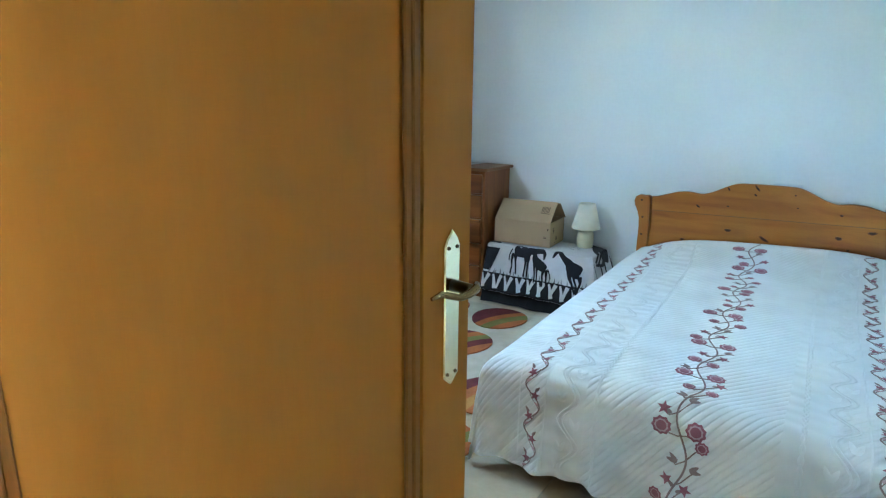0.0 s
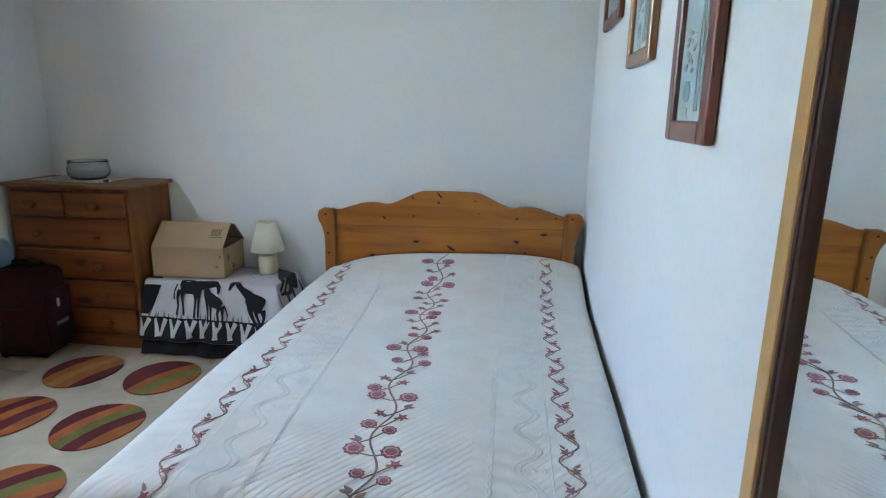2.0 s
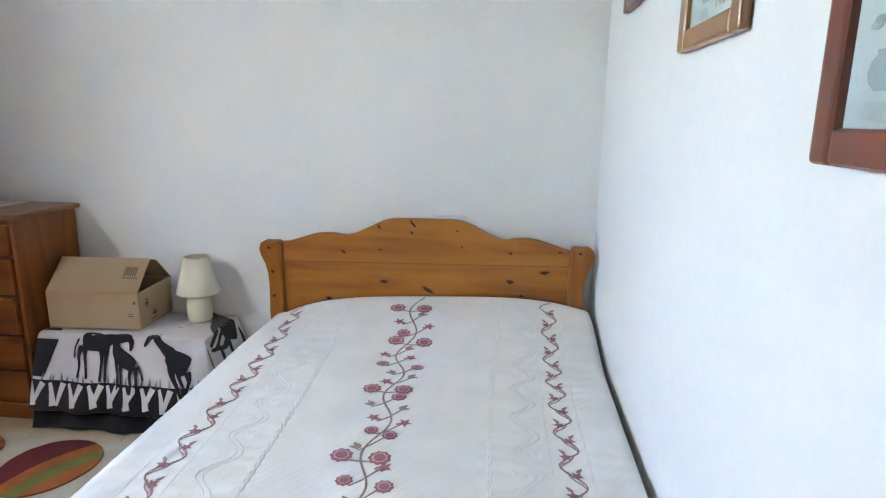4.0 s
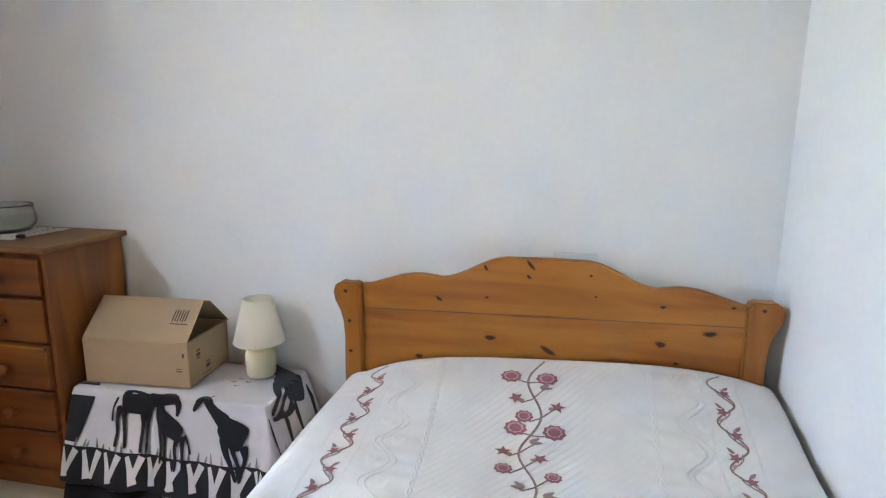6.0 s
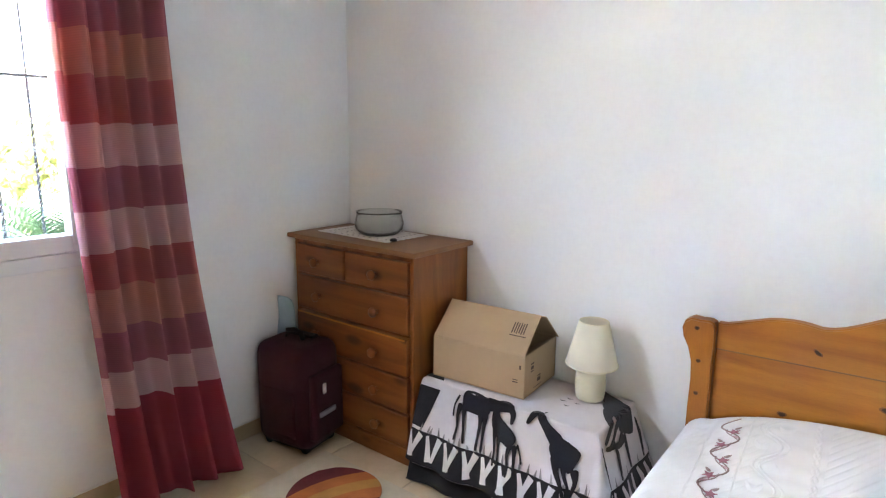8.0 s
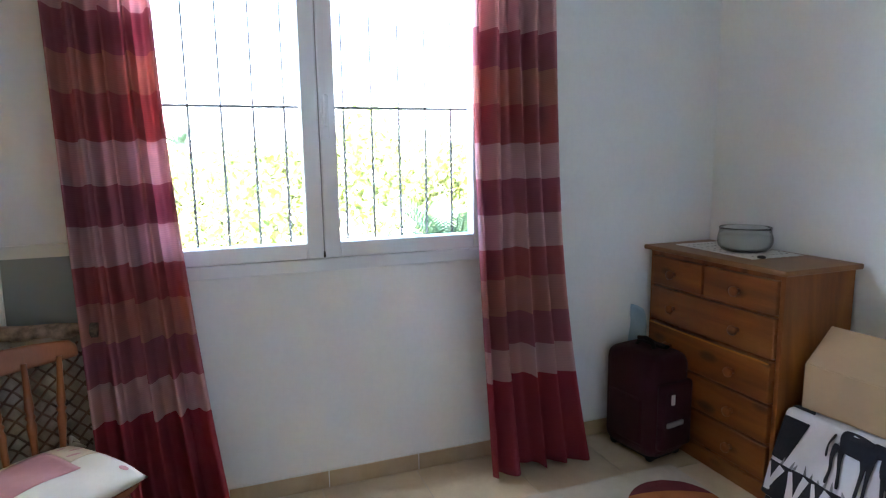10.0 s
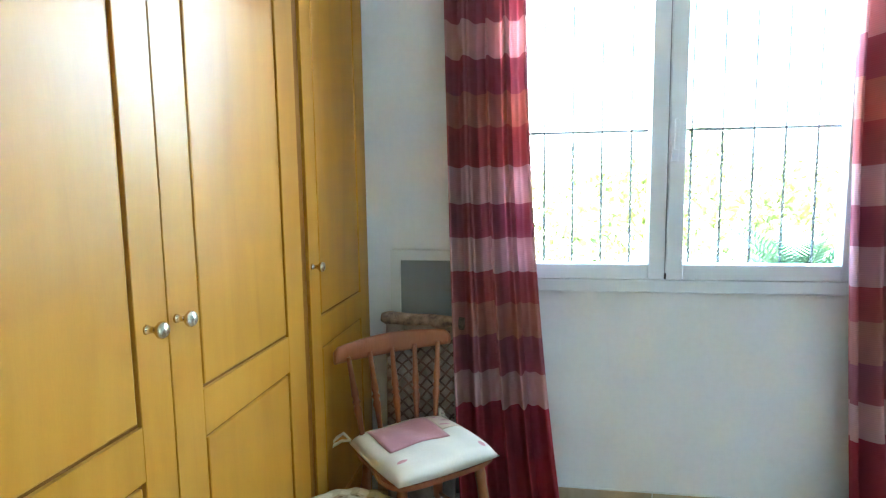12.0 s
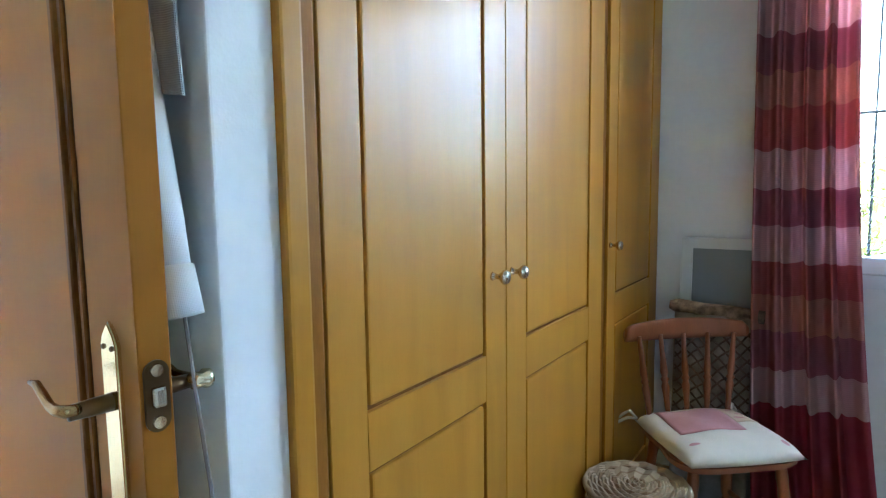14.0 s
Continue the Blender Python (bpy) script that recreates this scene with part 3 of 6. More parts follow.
part("plinth", box(WEST + 0.003, -0.839, 0.70, 0.775, F, 0.115, 0.004), OAK, wardrobe)
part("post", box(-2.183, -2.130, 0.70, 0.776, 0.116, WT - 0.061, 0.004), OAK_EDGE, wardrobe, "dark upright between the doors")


def panel_door(x0, x1, p0, p1, knob_x):
    """A flat door with two routed fields."""
    z0, z1 = 0.118, WT - 0.063
    fields = ((0.24, 0.872), (0.980, WT - 0.20))
    zs = [z0, *[z for f in fields for z in f], z1]
    g = 0.009
    door = part("door", box(x0 + 0.001, x1 - 0.001, 0.752, 0.7575, z0, z1), OAK, wardrobe)
    for a, b in ((x0, p0), (p1, x1)):
        part("stile", box(a, b, 0.758, 0.785, z0, z1, 0.0015, 1), OAK, door)
    for a, b in ((zs[0], zs[1]), (zs[2], zs[3]), (zs[4], zs[5])):
        part("rail", box(p0 + 0.0002, p1 - 0.0002, 0.758, 0.7848, a, b), OAK, door)
    for a, b in fields:
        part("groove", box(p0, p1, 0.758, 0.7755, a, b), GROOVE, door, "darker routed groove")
        part("panel", box(p0 + g, p1 - g, 0.765, 0.7835, a + g, b - g, 0.005), OAK, door)
    kb = lathe([(0.0, 0.0), (0.010, 0.0), (0.009, 0.004), (0.0065, 0.008), (0.006, 0.018), (0.011, 0.024), (0.0165, 0.030), (0.017, 0.036), (0.013, 0.042), (0.0, 0.044)], 20, (knob_x, 0.785, 1.163), Matrix.Rotation(radians(-90), 4, "X"))
    part("knob", kb, STEEL, door, "round brushed steel knob", smooth=True)


panel_door(-1.4415, -0.842, -1.344, -0.933, -1.375)
panel_door(-2.128, -1.4445, -2.006, -1.552, -1.470)
panel_door(WEST + 0.005, -2.186, -2.725, -2.275, -2.210)

# ---- the room door, standing open ----
door = thing("door_1", "golden wooden room door standing wide open", "door", (-0.54, 0.03, F))
DX0, DX1, DY0, DY1 = -0.557, -0.520, 0.010, 0.832
for a, b in ((DY0, 0.120), (0.708, DY1)):
    part("stile", box(DX0, DX1, a, b, 0.05, 2.09, 0.0012, 1), DOOR_WOOD, door)
for c, d in ((0.05, 0.27), (1.98, 2.09)):
    part("rail", box(DX0 + 0.0004, DX1 - 0.0004, 0.1202, 0.7078, c, d), DOOR_WOOD, door)
part("panel", box(DX0 + 0.008, DX1 - 0.006, 0.121, 0.707, 0.271, 1.979), DOOR_WOOD, door)
for side, x in (("moulding", DX1), ("moulding", DX0)):
    s = 1 if x == DX1 else -1
    bm = bmesh.new()
    for y, dy in ((0.664, 1), (0.126, 1)):
        for k, (w, h) in enumerate(((0.014, 0.004), (0.010, 0.008), (0.012, 0.002))):
            o = (0, 0.014, 0.024)[k]
            box(x - s * 0.004, x + s * h, y + o, y + o + w, 0.281, 1.97, 0.002, 1, into=bm)
    for z in (0.272, 1.944):
        for k, (w, h) in enumerate(((0.014, 0.004), (0.010, 0.008), (0.012, 0.002))):
            o = (0, 0.014, 0.024)[k]
            box(x - s * 0.004, x + s * h, 0.126, 0.700, z + o, z + o + w, 0.002, 1, into=bm)
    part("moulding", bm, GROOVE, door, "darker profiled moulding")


def door_furniture(x, s):
    """A long brass plate with a scrolled lever, on the face at x that looks along s."""
    y0, y1 = 0.755, 0.795
    out = [(y0, 0.968), (y0, 1.195), (y0 + 0.006, 1.207), (0.775, 1.222), (y1 - 0.006, 1.207), (y1, 1.195), (y1, 0.968), (y1 - 0.006, 0.962), (0.775, 0.950), (y0 + 0.006, 0.962)]
    m = Matrix(((0, s, 0, x), (1, 0, 0, 0), (0, 0, 1, 0), (0, 0, 0, 1)))
    plate = part("backplate", slab(out, 0.007, m, 0.002), BRASS, door, "polished brass backplate")
    for y in (0.764, 0.786):
        for z in (0.972, 1.192):
            part("screw", lathe([(0.0, 0.0), (0.0035, 0.0), (0.0025, 0.002), (0.0, 0.002)], 10, (x + s * 0.0072, y, z), Matrix.Rotation(radians(90 * s), 4, "Y")), DARK_BRASS, plate)
    part("spindle", tube([(x + s * 0.004, 0.775, 1.128), (x + s * 0.052, 0.775, 1.128)], [0.011, 0.009], 14), DARK_BRASS, plate, smooth=True)
    pts = [(x + s * 0.046, 0.788, 1.134), (x + s * 0.054, 0.775, 1.131), (x + s * 0.056, 0.754, 1.128), (x + s * 0.055, 0.730, 1.128), (x + s * 0.054, 0.708, 1.136), (x + s * 0.053, 0.686, 1.144), (x + s * 0.053, 0.664, 1.142)]
    if s < 0:
        part("spindle_end", lathe([(0.0, 0.0), (0.011, 0.0), (0.010, 0.012), (0.013, 0.016), (0.012, 0.024), (0.0, 0.027)], 14, (x + s * 0.050, 0.782, 1.128), Matrix.Rotation(radians(-90), 4, "Y")), BRASS, plate, "polished brass knob end", smooth=True)
    part("lever", tube(pts, [0.006, 0.0075, 0.0065, 0.0055, 0.0055, 0.005, 0.003], 12), AGED_BRASS, plate, "aged brown-brass scroll lever", smooth=True)


door_furniture(DX1, 1)
door_furniture(DX0, -1)
lock = [(math.copysign(0.0, a) + 0.0145 * math.cos(a), 0.027 * (1 if math.sin(a) > 0 else -1) + 0.0145 * math.sin(a)) for a in (2 * math.pi * (k + 0.5) / 20 for k in range(20))]
face = part("lock_faceplate", slab(lock, 0.003, Matrix.Translation((-0.5385, DY1 - 0.001, 1.140)) @ Matrix.Diagonal((1, 1, 1, 1))), DARK_BRASS, door, "dark bronze lock faceplate")
part("latch", box(-0.546, -0.531, DY1, DY1 + 0.010, 1.128, 1.152, 0.004), STEEL, face)
for z in (1.110, 1.170):
    part("screw", lathe([(0.0, 0.0), (0.008, 0.0), (0.007, 0.003), (0.0, 0.0035)], 12, (-0.5385, DY1 + 0.002, z), Matrix.Rotation(radians(-90), 4, "X")), STEEL, face)

# the door stands a little short of square to its wall
AJAR = Matrix.Translation((-0.519, 0.823, 0)) @ Matrix.Rotation(radians(-4.2), 4, "Z") @ Matrix.Translation((0.520, -0.832, 0))
door.matrix_basis = AJAR @ door.matrix_basis

# door frame round the doorway
for name, b in (("door_frame_west", (-0.668, -0.640, -0.15, 0.002, F, 2.13)), ("door_frame_east", (0.28, 0.305, -0.15, 0.03, F, 2.13)), ("door_frame_head", (-0.640, 0.28, -0.15, 0.002, 2.10, 2.13))):
    structure(name, box(*b, 0.003), DOOR_WOOD, "golden wooden door lining", "door frame")

# clothes on the back of the door
robe = thing("dressing_gown", "grey towelling dressing gown on the door's back", "clothes", (-0.60, 0.55, 0.55))


def hanging(y0, y1, z0, z1, x, amp, seed):
    def fn(u, z):
        k = (z1 - z) / (z1 - z0)
        w = 0.45 + 0.55 * min(1, k * 1.6)
        yc = (y0 + y1) / 2
        return (x + amp * math.sin(7 * u * 3.14 + seed + k), yc + (u - 0.5) * (y1 - y0) * w + 0.012 * math.sin(5 * k + seed), z + 0.01 * math.sin(9 * u))
    return sheet(fn, steps(0, 1, 30), steps(z0, z1, 30), solid=0.006)


part("body", hanging(0.30, 0.79, 1.48, 1.95, -0.600, 0.012, 1), GREY_ROBE, robe, smooth=True)
part("cord", tube([(-0.605, 0.772, 1.24), (-0.606, 0.790, 1.12), (-0.604, 0.818, 1.0), (-0.603, 0.835, 0.8), (-0.603, 0.84, 0.6)], 0.0026, 6), GREY_TAG, robe, "grey hanging cord")
shirt = thing("shirt", "white cotton shirt hanging behind the door", "shirt", (-0.59, 0.6, 1.1))
part("body", hanging(0.40, 0.77, 1.23, 1.72, -0.582, 0.008, 4), WHITE_SHIRT, shirt, smooth=True)
part("sleeve", tube([(-0.590, 0.735, 1.60), (-0.592, 0.742, 1.45), (-0.592, 0.758, 1.34), (-0.592, 0.775, 1.265)], [0.012, 0.022, 0.026, 0.024], 12), WHITE_SHIRT, shirt, smooth=True)
part("cuff", tube([(-0.592, 0.775, 1.275), (-0.592, 0.792, 1.215)], [0.027, 0.028], 12), WHITE_SHIRT, shirt, smooth=True)

robe.matrix_basis = AJAR @ robe.matrix_basis
shirt.matrix_basis = AJAR @ shirt.matrix_basis

# ---- bed ----
bed = thing("bed", "orange pine double bed with a shaped knotty headboard", "bed", (-0.34, 2.8, F))
HY0, HY1 = 3.842, 3.880
# headboard: two waisted posts, a swept top rail, a plank panel below it
post = [(-0.068, 0.30), (-0.068, 0.55), (-0.066, 0.66), (-0.070, 0.72), (-0.082, 0.765), (-0.100, 0.80), (-0.106, 0.83), (-0.098, 0.856), (-0.078, 0.868), (-0.05, 0.866), (-0.022, 0.868), (-0.008, 0.862), (0, 0.845), (0, 0.30)]
for x, s in ((-0.977, 1), (0.292, -1)):
    o = [(x + s * a, z + (0.018 if s < 0 else 0.0)) for a, z in post]
    part("post", slab(o, 0.055, Matrix.Translation((0, HY0 - 0.012, 0)), 0.006), PINE_Z, bed)


def crest(x):
    """The upper edge of the top rail."""
    c = abs(x + 0.335)
    if c < 0.13:
        z = 0.986 - 0.12 * c * c
    elif c < 0.36:
        k = (c - 0.13) / 0.23
        z = 0.984 - 0.080 * (3 * k * k - 2 * k ** 3)
    elif c < 0.50:
        z = 0.904 + 0.008 * math.sin((c - 0.36) / 0.14 * math.pi)
    else:
        z = 0.904 - 0.038 * min(1, (c - 0.50) / 0.12)
    return z + 0.004 * (x + 0.335)


xs = steps(-0.976, 0.291, 90)
rail = [(x, crest(x)) for x in xs] + [(0.291, 0.800), (-0.976, 0.778)]
part("top_rail", slab(rail, HY1 - HY0, Matrix.Translation((0, HY0, 0)), 0.004), PINE_X, bed)
panel = part("panel", slab([(-0.976, 0.35), (-0.976, 0.775), (0.291, 0.797), (0.291, 0.35)], 0.022, Matrix.Translation((0, HY0 + 0.008, 0))), PINE_X, bed)
part("bead", slab([(-0.975, 0.7745), (-0.975, 0.7785), (0.290, 0.8005), (0.290, 0.7965)], 0.03, Matrix.Translation((0, HY0 + 0.003, 0))), CHEST_Y, bed, "dark line under the rail")


def knot(x, z, w, h, tilt, y, parent):
    w, h = 0.72 * w, 0.72 * h
    o = [(w * math.cos(a), h * math.sin(a) * (1 + 0.15 * math.sin(3 * a))) for a in (2 * math.pi * k / 14 for k in range(14))]
    k = part("knot", slab([(1.45 * a, 1.45 * b) for a, b in o], 0.002, pose(x, y, z, 0, tilt, 0)), KNOT_HALO, parent, "red-brown oval knot")
    core = slab(o, 0.002, pose(x, y - 0.0008, z, 0, tilt, 0))
    return k, part("core", core, KNOT, parent, "dark knot core")


for x, z, w, h, t in ((-0.516, 0.699, 0.020, 0.009, 0), (0.043, 0.721, 0.017, 0.010, 10), (0.19, 0.768, 0.022, 0.009, -5), (-0.318, 0.668, 0.030, 0.009, 30), (-0.77, 0.61, 0.014, 0.008, 0), (0.095, 0.66, 0.010, 0.006, 0)):
    knot(x, z, w, h, t, HY0 + 0.0065, panel)
top_rail = bed.children[2]
for x, z, w, h, t in ((-0.697, 0.83, 0.015, 0.006, 35), (-0.385, 0.965, 0.022, 0.006, 50), (-0.39, 0.925, 0.010, 0.005, 40), (-0.535, 0.948, 0.012, 0.005, 60), (-0.53, 0.845, 0.008, 0.004, 0), (0.04, 0.85, 0.010, 0.006, 0), (-0.19, 0.94, 0.006, 0.004, 0), (0.25, 0.862, 0.008, 0.005, 0), (-0.17, 0.87, 0.006, 0.004, 0)):
    knot(x, z, w, h, t, HY0 - 0.0015, top_rail)
for x, z in ((-1.035, 0.838), (-1.022, 0.728), (-1.02, 0.615)):
    knot(x, z, 0.008, 0.007, 0, HY0 - 0.0135, bed.children[0])
knot(0.335, 0.862, 0.008, 0.006, 0, HY0 - 0.0135, bed.children[1])
part("side_rail", box(-0.955, -0.93, 1.93, HY0, 0.20, 0.36, 0.004), PINE_X, bed)
part("side_rail", box(0.245, 0.27, 1.93, HY0, 0.20, 0.36, 0.004), PINE_X, bed)
part("foot_rail", box(-0.93, 0.245, 1.93, 1.955, 0.20, 0.36, 0.004), PINE_X, bed)
for x in (-0.90, 0.215):
    for y in (1.98, 3.79):
        part("leg", box(x - 0.03, x + 0.03, y - 0.03, y + 0.03, F, 0.20, 0.005), PINE_Z, bed)
mattress = thing("mattress", "covered mattress on the pine bed", "mattress", (-0.34, 2.8, 0.362))
part("core", box(-0.945, 0.26, 1.94, HY0 - 0.014, 0.362, 0.455, 0.03, 3), WHITE_CLOTH, mattress)

# ---- bedspread ----
CX, HALF, HALF_R, FOOT, HEAD, RAD = -0.335, 0.630, 0.690, 1.80, 3.828, 0.085


def top_height(x, y):
    """The bed's upper surface: it sags towards the foot and swells over the pillows."""
    z = 0.508 + 0.05 * max(0, (y - 2.0) / 1.8) ** 1.0
    p = max(0.0, (y - 3.35) / 0.48)
    c = (x - CX) / 0.62
    swell = p * p * (3 - 2 * min(p, 1))
    z += 0.086 * swell * max(0, 1 - ((x + 0.25) / 0.72) ** 4) + 0.018 * swell * c
    z -= 0.010 * c * c * (1 - 0.5 * p)
    z += 0.004 * math.sin(5 * x + 2 * y) * math.sin(3.3 * y + 1)
    return z


def fold(over, rad=RAD):
    """How far a length of cloth past an edge goes out and down."""
    if over <= 0:
        return 0.0, 0.0
    arc = rad * math.pi / 2
    if over < arc:
        a = over / rad
        return rad * math.sin(a), rad * (1 - math.cos(a))
    return rad + (over - arc) * 0.06, rad + (over - arc)


def spread(s, t, lift=0.0):
    """The point of the cloth at s across (from the middle) and t along."""
    half = HALF_R if s > 0 else HALF
    over_s, over_t = abs(s) - half, (FOOT + RAD) - t
    sx, ds = fold(over_s, 0.04 if s > 0 else RAD)
    ty, dt = fold(over_t)
    x = CX + math.copysign(min(abs(s), half) + sx, s)
    y = max(t, FOOT + RAD) - ty
    d = (ds ** 4 + dt ** 4) ** 0.25 if ds and dt else max(ds, dt)
    hang = max(0.0, d - RAD)
    xw = min(x, 0.402)
    ripple = 0.0
    if hang > 0:
        w = 22 * t + 1.3 if ds >= dt else 24 * s
        ripple = 0.055 * hang * math.sin(w) + 0.03 * hang * math.sin(2.3 * w + 1)
    nx = math.copysign(1, s) if ds >= dt and ds > 0 else 0
    ny = -1 if dt > ds else 0
    x, y = xw + nx * ripple * (0.25 if s > 0 else 1), y + ny * ripple
    z = top_height(max(CX - HALF, min(CX + HALF_R, x)), max(y, FOOT)) - d
    # lift along the rough surface normal
    k = min(1.0, d / RAD)
    z = max(z, F + 0.012)
    return Vector((x + nx * lift * k, y + ny * lift * k, z + lift * (1 - k) + (lift * 0.3 if k > 0 else 0)))


DROP_S, DROP_T = 0.43, 0.455
LONG = HEAD - FOOT - RAD
us = steps(-HALF - DROP_S, HALF_R + 0.28, 150)
vs = steps(FOOT + RAD - DROP_T, HEAD, 190)
bedspread = thing("bedspread", "cream quilted bedspread embroidered with rose vines", "bedspread", (CX, 2.8, 0.5))


def spread_edge(u, v):
    """Scallops along the lower hem."""
    p = spread(u, v)
    if u < us[2]:
        p.z += 0.010 * abs(math.sin(26 * v))
    if v < vs[2]:
        p.z += 0.010 * abs(math.sin(26 * u))
    return p


part("cover", sheet(spread_edge, us, vs, lambda u, v: (u, v), 0.0), QUILT, bedspread, smooth=True)


def sewn(s, t, lift=0.0):
    """A stitched point: the pattern runs slightly askew to the bed."""
    grow = 0.09 * max(0.0, (t - 3.1) / 0.6) * (0.35 if abs(s) > 0.464 else 1.0)
    return spread(s * (1 + grow) + 0.032 - 0.022 * (t - 1.83), t, lift)


def ribbon(path, width, mat, name, lift=0.0028, parent=bedspread):
    """A flat embroidered band along (s, t) points."""
    bm = bmesh.new()
    n, last = len(path), None
    for i, (s, t) in enumerate(path):
        a, b = path[max(i - 1, 0)], path[min(i + 1, n - 1)]
        dx, dy = b[0] - a[0], b[1] - a[1]
        q = math.hypot(dx, dy) or 1
        w = width / 2
        v = [bm.verts.new(sewn(s + k * w * -dy / q, t + k * w * dx / q, lift * h)) for k, h in ((-1, 0.3), (-0.4, 1), (0.4, 1), (1, 0.3))]
        if last:
            for k in range(3):
                bm.faces.new((v[k], v[k + 1], last[k + 1], last[k]))
        last = v
    return part(name, bm, mat, parent, smooth=True, keep=True)


def petals(s, t, size, kind, turn=0.0, name="flower"):
    """A rose seen from above (ring of petals round an eye), or a small star flower."""
    bm = bmesh.new()
    n = 18 if kind == "rose" else 10
    rings = []
    for r, h in ((1.0, 0.6), (0.72, 1.2), (0.55, 0.9), (0.30, 1.3)) if kind == "rose" else ((1.0, 0.7), (0.4, 1.3)):
        ring = []
        for k in range(n):
            a = 2 * math.pi * k / n + turn
            rr = size * r * (1 + (0.08 if kind == "rose" else 0.38) * (1 if k % 2 else -1) * (1 if r > 0.6 else 0))
            ring.append(bm.verts.new(sewn(s + rr * math.cos(a), t + rr * math.sin(a), 0.0032 * h)))
        rings.append(ring)
    for i, (a, b) in enumerate(zip(rings, rings[1:])):
        for k in range(n):
            f = bm.faces.new((a[k], a[(k + 1) % n], b[(k + 1) % n], b[k]))
            f.material_index = 1 if kind == "rose" and i == 1 else 0
    f = bm.faces.new(rings[-1])
    f.material_index = 0
    return part(name, bm, [ROSE, ROSE_PALE], bedspread, keep=True)


def leaf_shape(s, t, length, width, turn, mat, name="leaf"):
    bm = bmesh.new()
    c, d = math.cos(turn), math.sin(turn)
    rim = []
    for k in range(8):
        a = 2 * math.pi * k / 8
        p, q = length / 2 * (1 + math.cos(a)), width / 2 * math.sin(a) * (1.1 - 0.5 * math.cos(a))
        rim.append(bm.verts.new(sewn(s + p * c - q * d, t + p * d + q * c, 0.0022)))
    mid = bm.verts.new(sewn(s + length / 2 * c, t + length / 2 * d, 0.0038))
    for k in range(8):
        bm.faces.new((rim[k], rim[(k + 1) % 8], mid))
    return part(name, bm, mat, bedspread, keep=True)


rnd = random.Random(11)
T0, T1 = FOOT + RAD - DROP_T + 0.04, HEAD - 0.02


def vine_s(t):
    return -0.005 + 0.024 * math.sin(t * 20.0) + 0.006 * math.sin(t * 7)


ribbon([(vine_s(t), t) for t in steps(T0, T1, 190)], 0.0065, STEM, "vine")
# roses and sprigs alternate up the middle vine
t, k = 1.755 - 3 * 0.075, 0
while t < T1 - 0.03:
    big = any(abs(t - q) < 0.0375 for q in (1.755, 2.05, 2.36, 2.75, 3.12, 3.45, 3.70))
    for side in (-1, 1):
        s0 = vine_s(t)
        reach = 0.052 if big else 0.045
        lift_t = t + (0.0 if big else 0.028 * side) + rnd.uniform(-0.006, 0.006)
        kind = (k + (side > 0)) % 3
        ribbon([(s0, t - 0.025), (s0 + side * reach * 0.6, lift_t - 0.018), (s0 + side * reach, lift_t)], 0.0045, STEM, "stalk")
        if big or kind == 0:
            petals(s0 + side * reach, lift_t, 0.030 if big else rnd.uniform(0.020, 0.025), "rose", rnd.random(), "rose")
        elif kind == 1:
            petals(s0 + side * reach, lift_t, 0.017, "star", rnd.random(), "bud")
            leaf_shape(s0 + side * 0.02, lift_t - 0.012, 0.026, 0.011, 0.4 if side > 0 else 2.7, STEM)
        else:
            for a in (0.1, 0.75):
                leaf_shape(s0 + side * 0.022, lift_t - 0.008, 0.036, 0.014, a if side > 0 else math.pi - a, STEM)
    t += 0.075
    k += 1
# the two narrow side vines
for base in (-0.522, 0.530):
    lo = T0 - 0.01
    path = [(base + 0.030 * math.sin(tt * 2 * math.pi / 0.165), tt) for tt in steps(lo, T1, 240)]
    ribbon(path, 0.0055, STEM, "vine")
    n = int((T1 - lo) / 0.0825)
    for k in range(n):
        tt = 0.165 * math.ceil(lo / 0.165) + 0.0825 * k
        if tt > T1 - 0.03:
            break
        s = base + (0.010 if k % 2 else -0.010)
        petals(s, tt, 0.0145, "star", k * 0.7, "flower")
        leaf_shape(s, tt + 0.014, 0.026, 0.010, 0.9 if k % 2 else 2.2, STEM)
        leaf_shape(s + (0.018 if k % 2 else -0.018), tt - 0.036, 0.024, 0.009, 2.6 if k % 2 else 0.5, ROSE_PALE)
        ribbon([(base + (0.028 if k % 2 else -0.028) * math.cos(q * 0.5) * (1 - q * 0.1), tt - 0.05 + 0.011 * q) for q in range(7)], 0.003, STEM, "tendril")
    for off in (-0.052, 0.050):
        ribbon([(base + off, tt) for tt in steps(lo, T1, 120)], 0.006, CORD, "seam", 0.0012)
# twisted white cords between the fields
for base in (-0.287, 0.315):
    for ph in (0, math.pi):
        ribbon([(base + 0.005 * math.sin(tt * 95 + ph), tt) for tt in steps(T0 - 0.03, T1, 420)], 0.008, CORD, "cord", 0.0028)
# raised white scrolls in the fields beside them
for base in (-0.385, 0.415):
    for side in (-0.009, 0.009):
        ribbon([(base + side + 0.030 * math.sin(tt * 2 * math.pi / 0.19), tt) for tt in steps(T0, T1, 300)], 0.007, CORD, "scroll", 0.0024)
    tt, way = 0.19 * math.ceil(T0 / 0.19) + 0.0475, -1
    while tt < T1 - 0.05:
        for turn in (1.15, 1.95):
            leaf_shape(base + way * 0.026, tt - 0.024, 0.048, 0.017, turn, CORD, "scroll_leaf")
        tt, way = tt + 0.095, -way

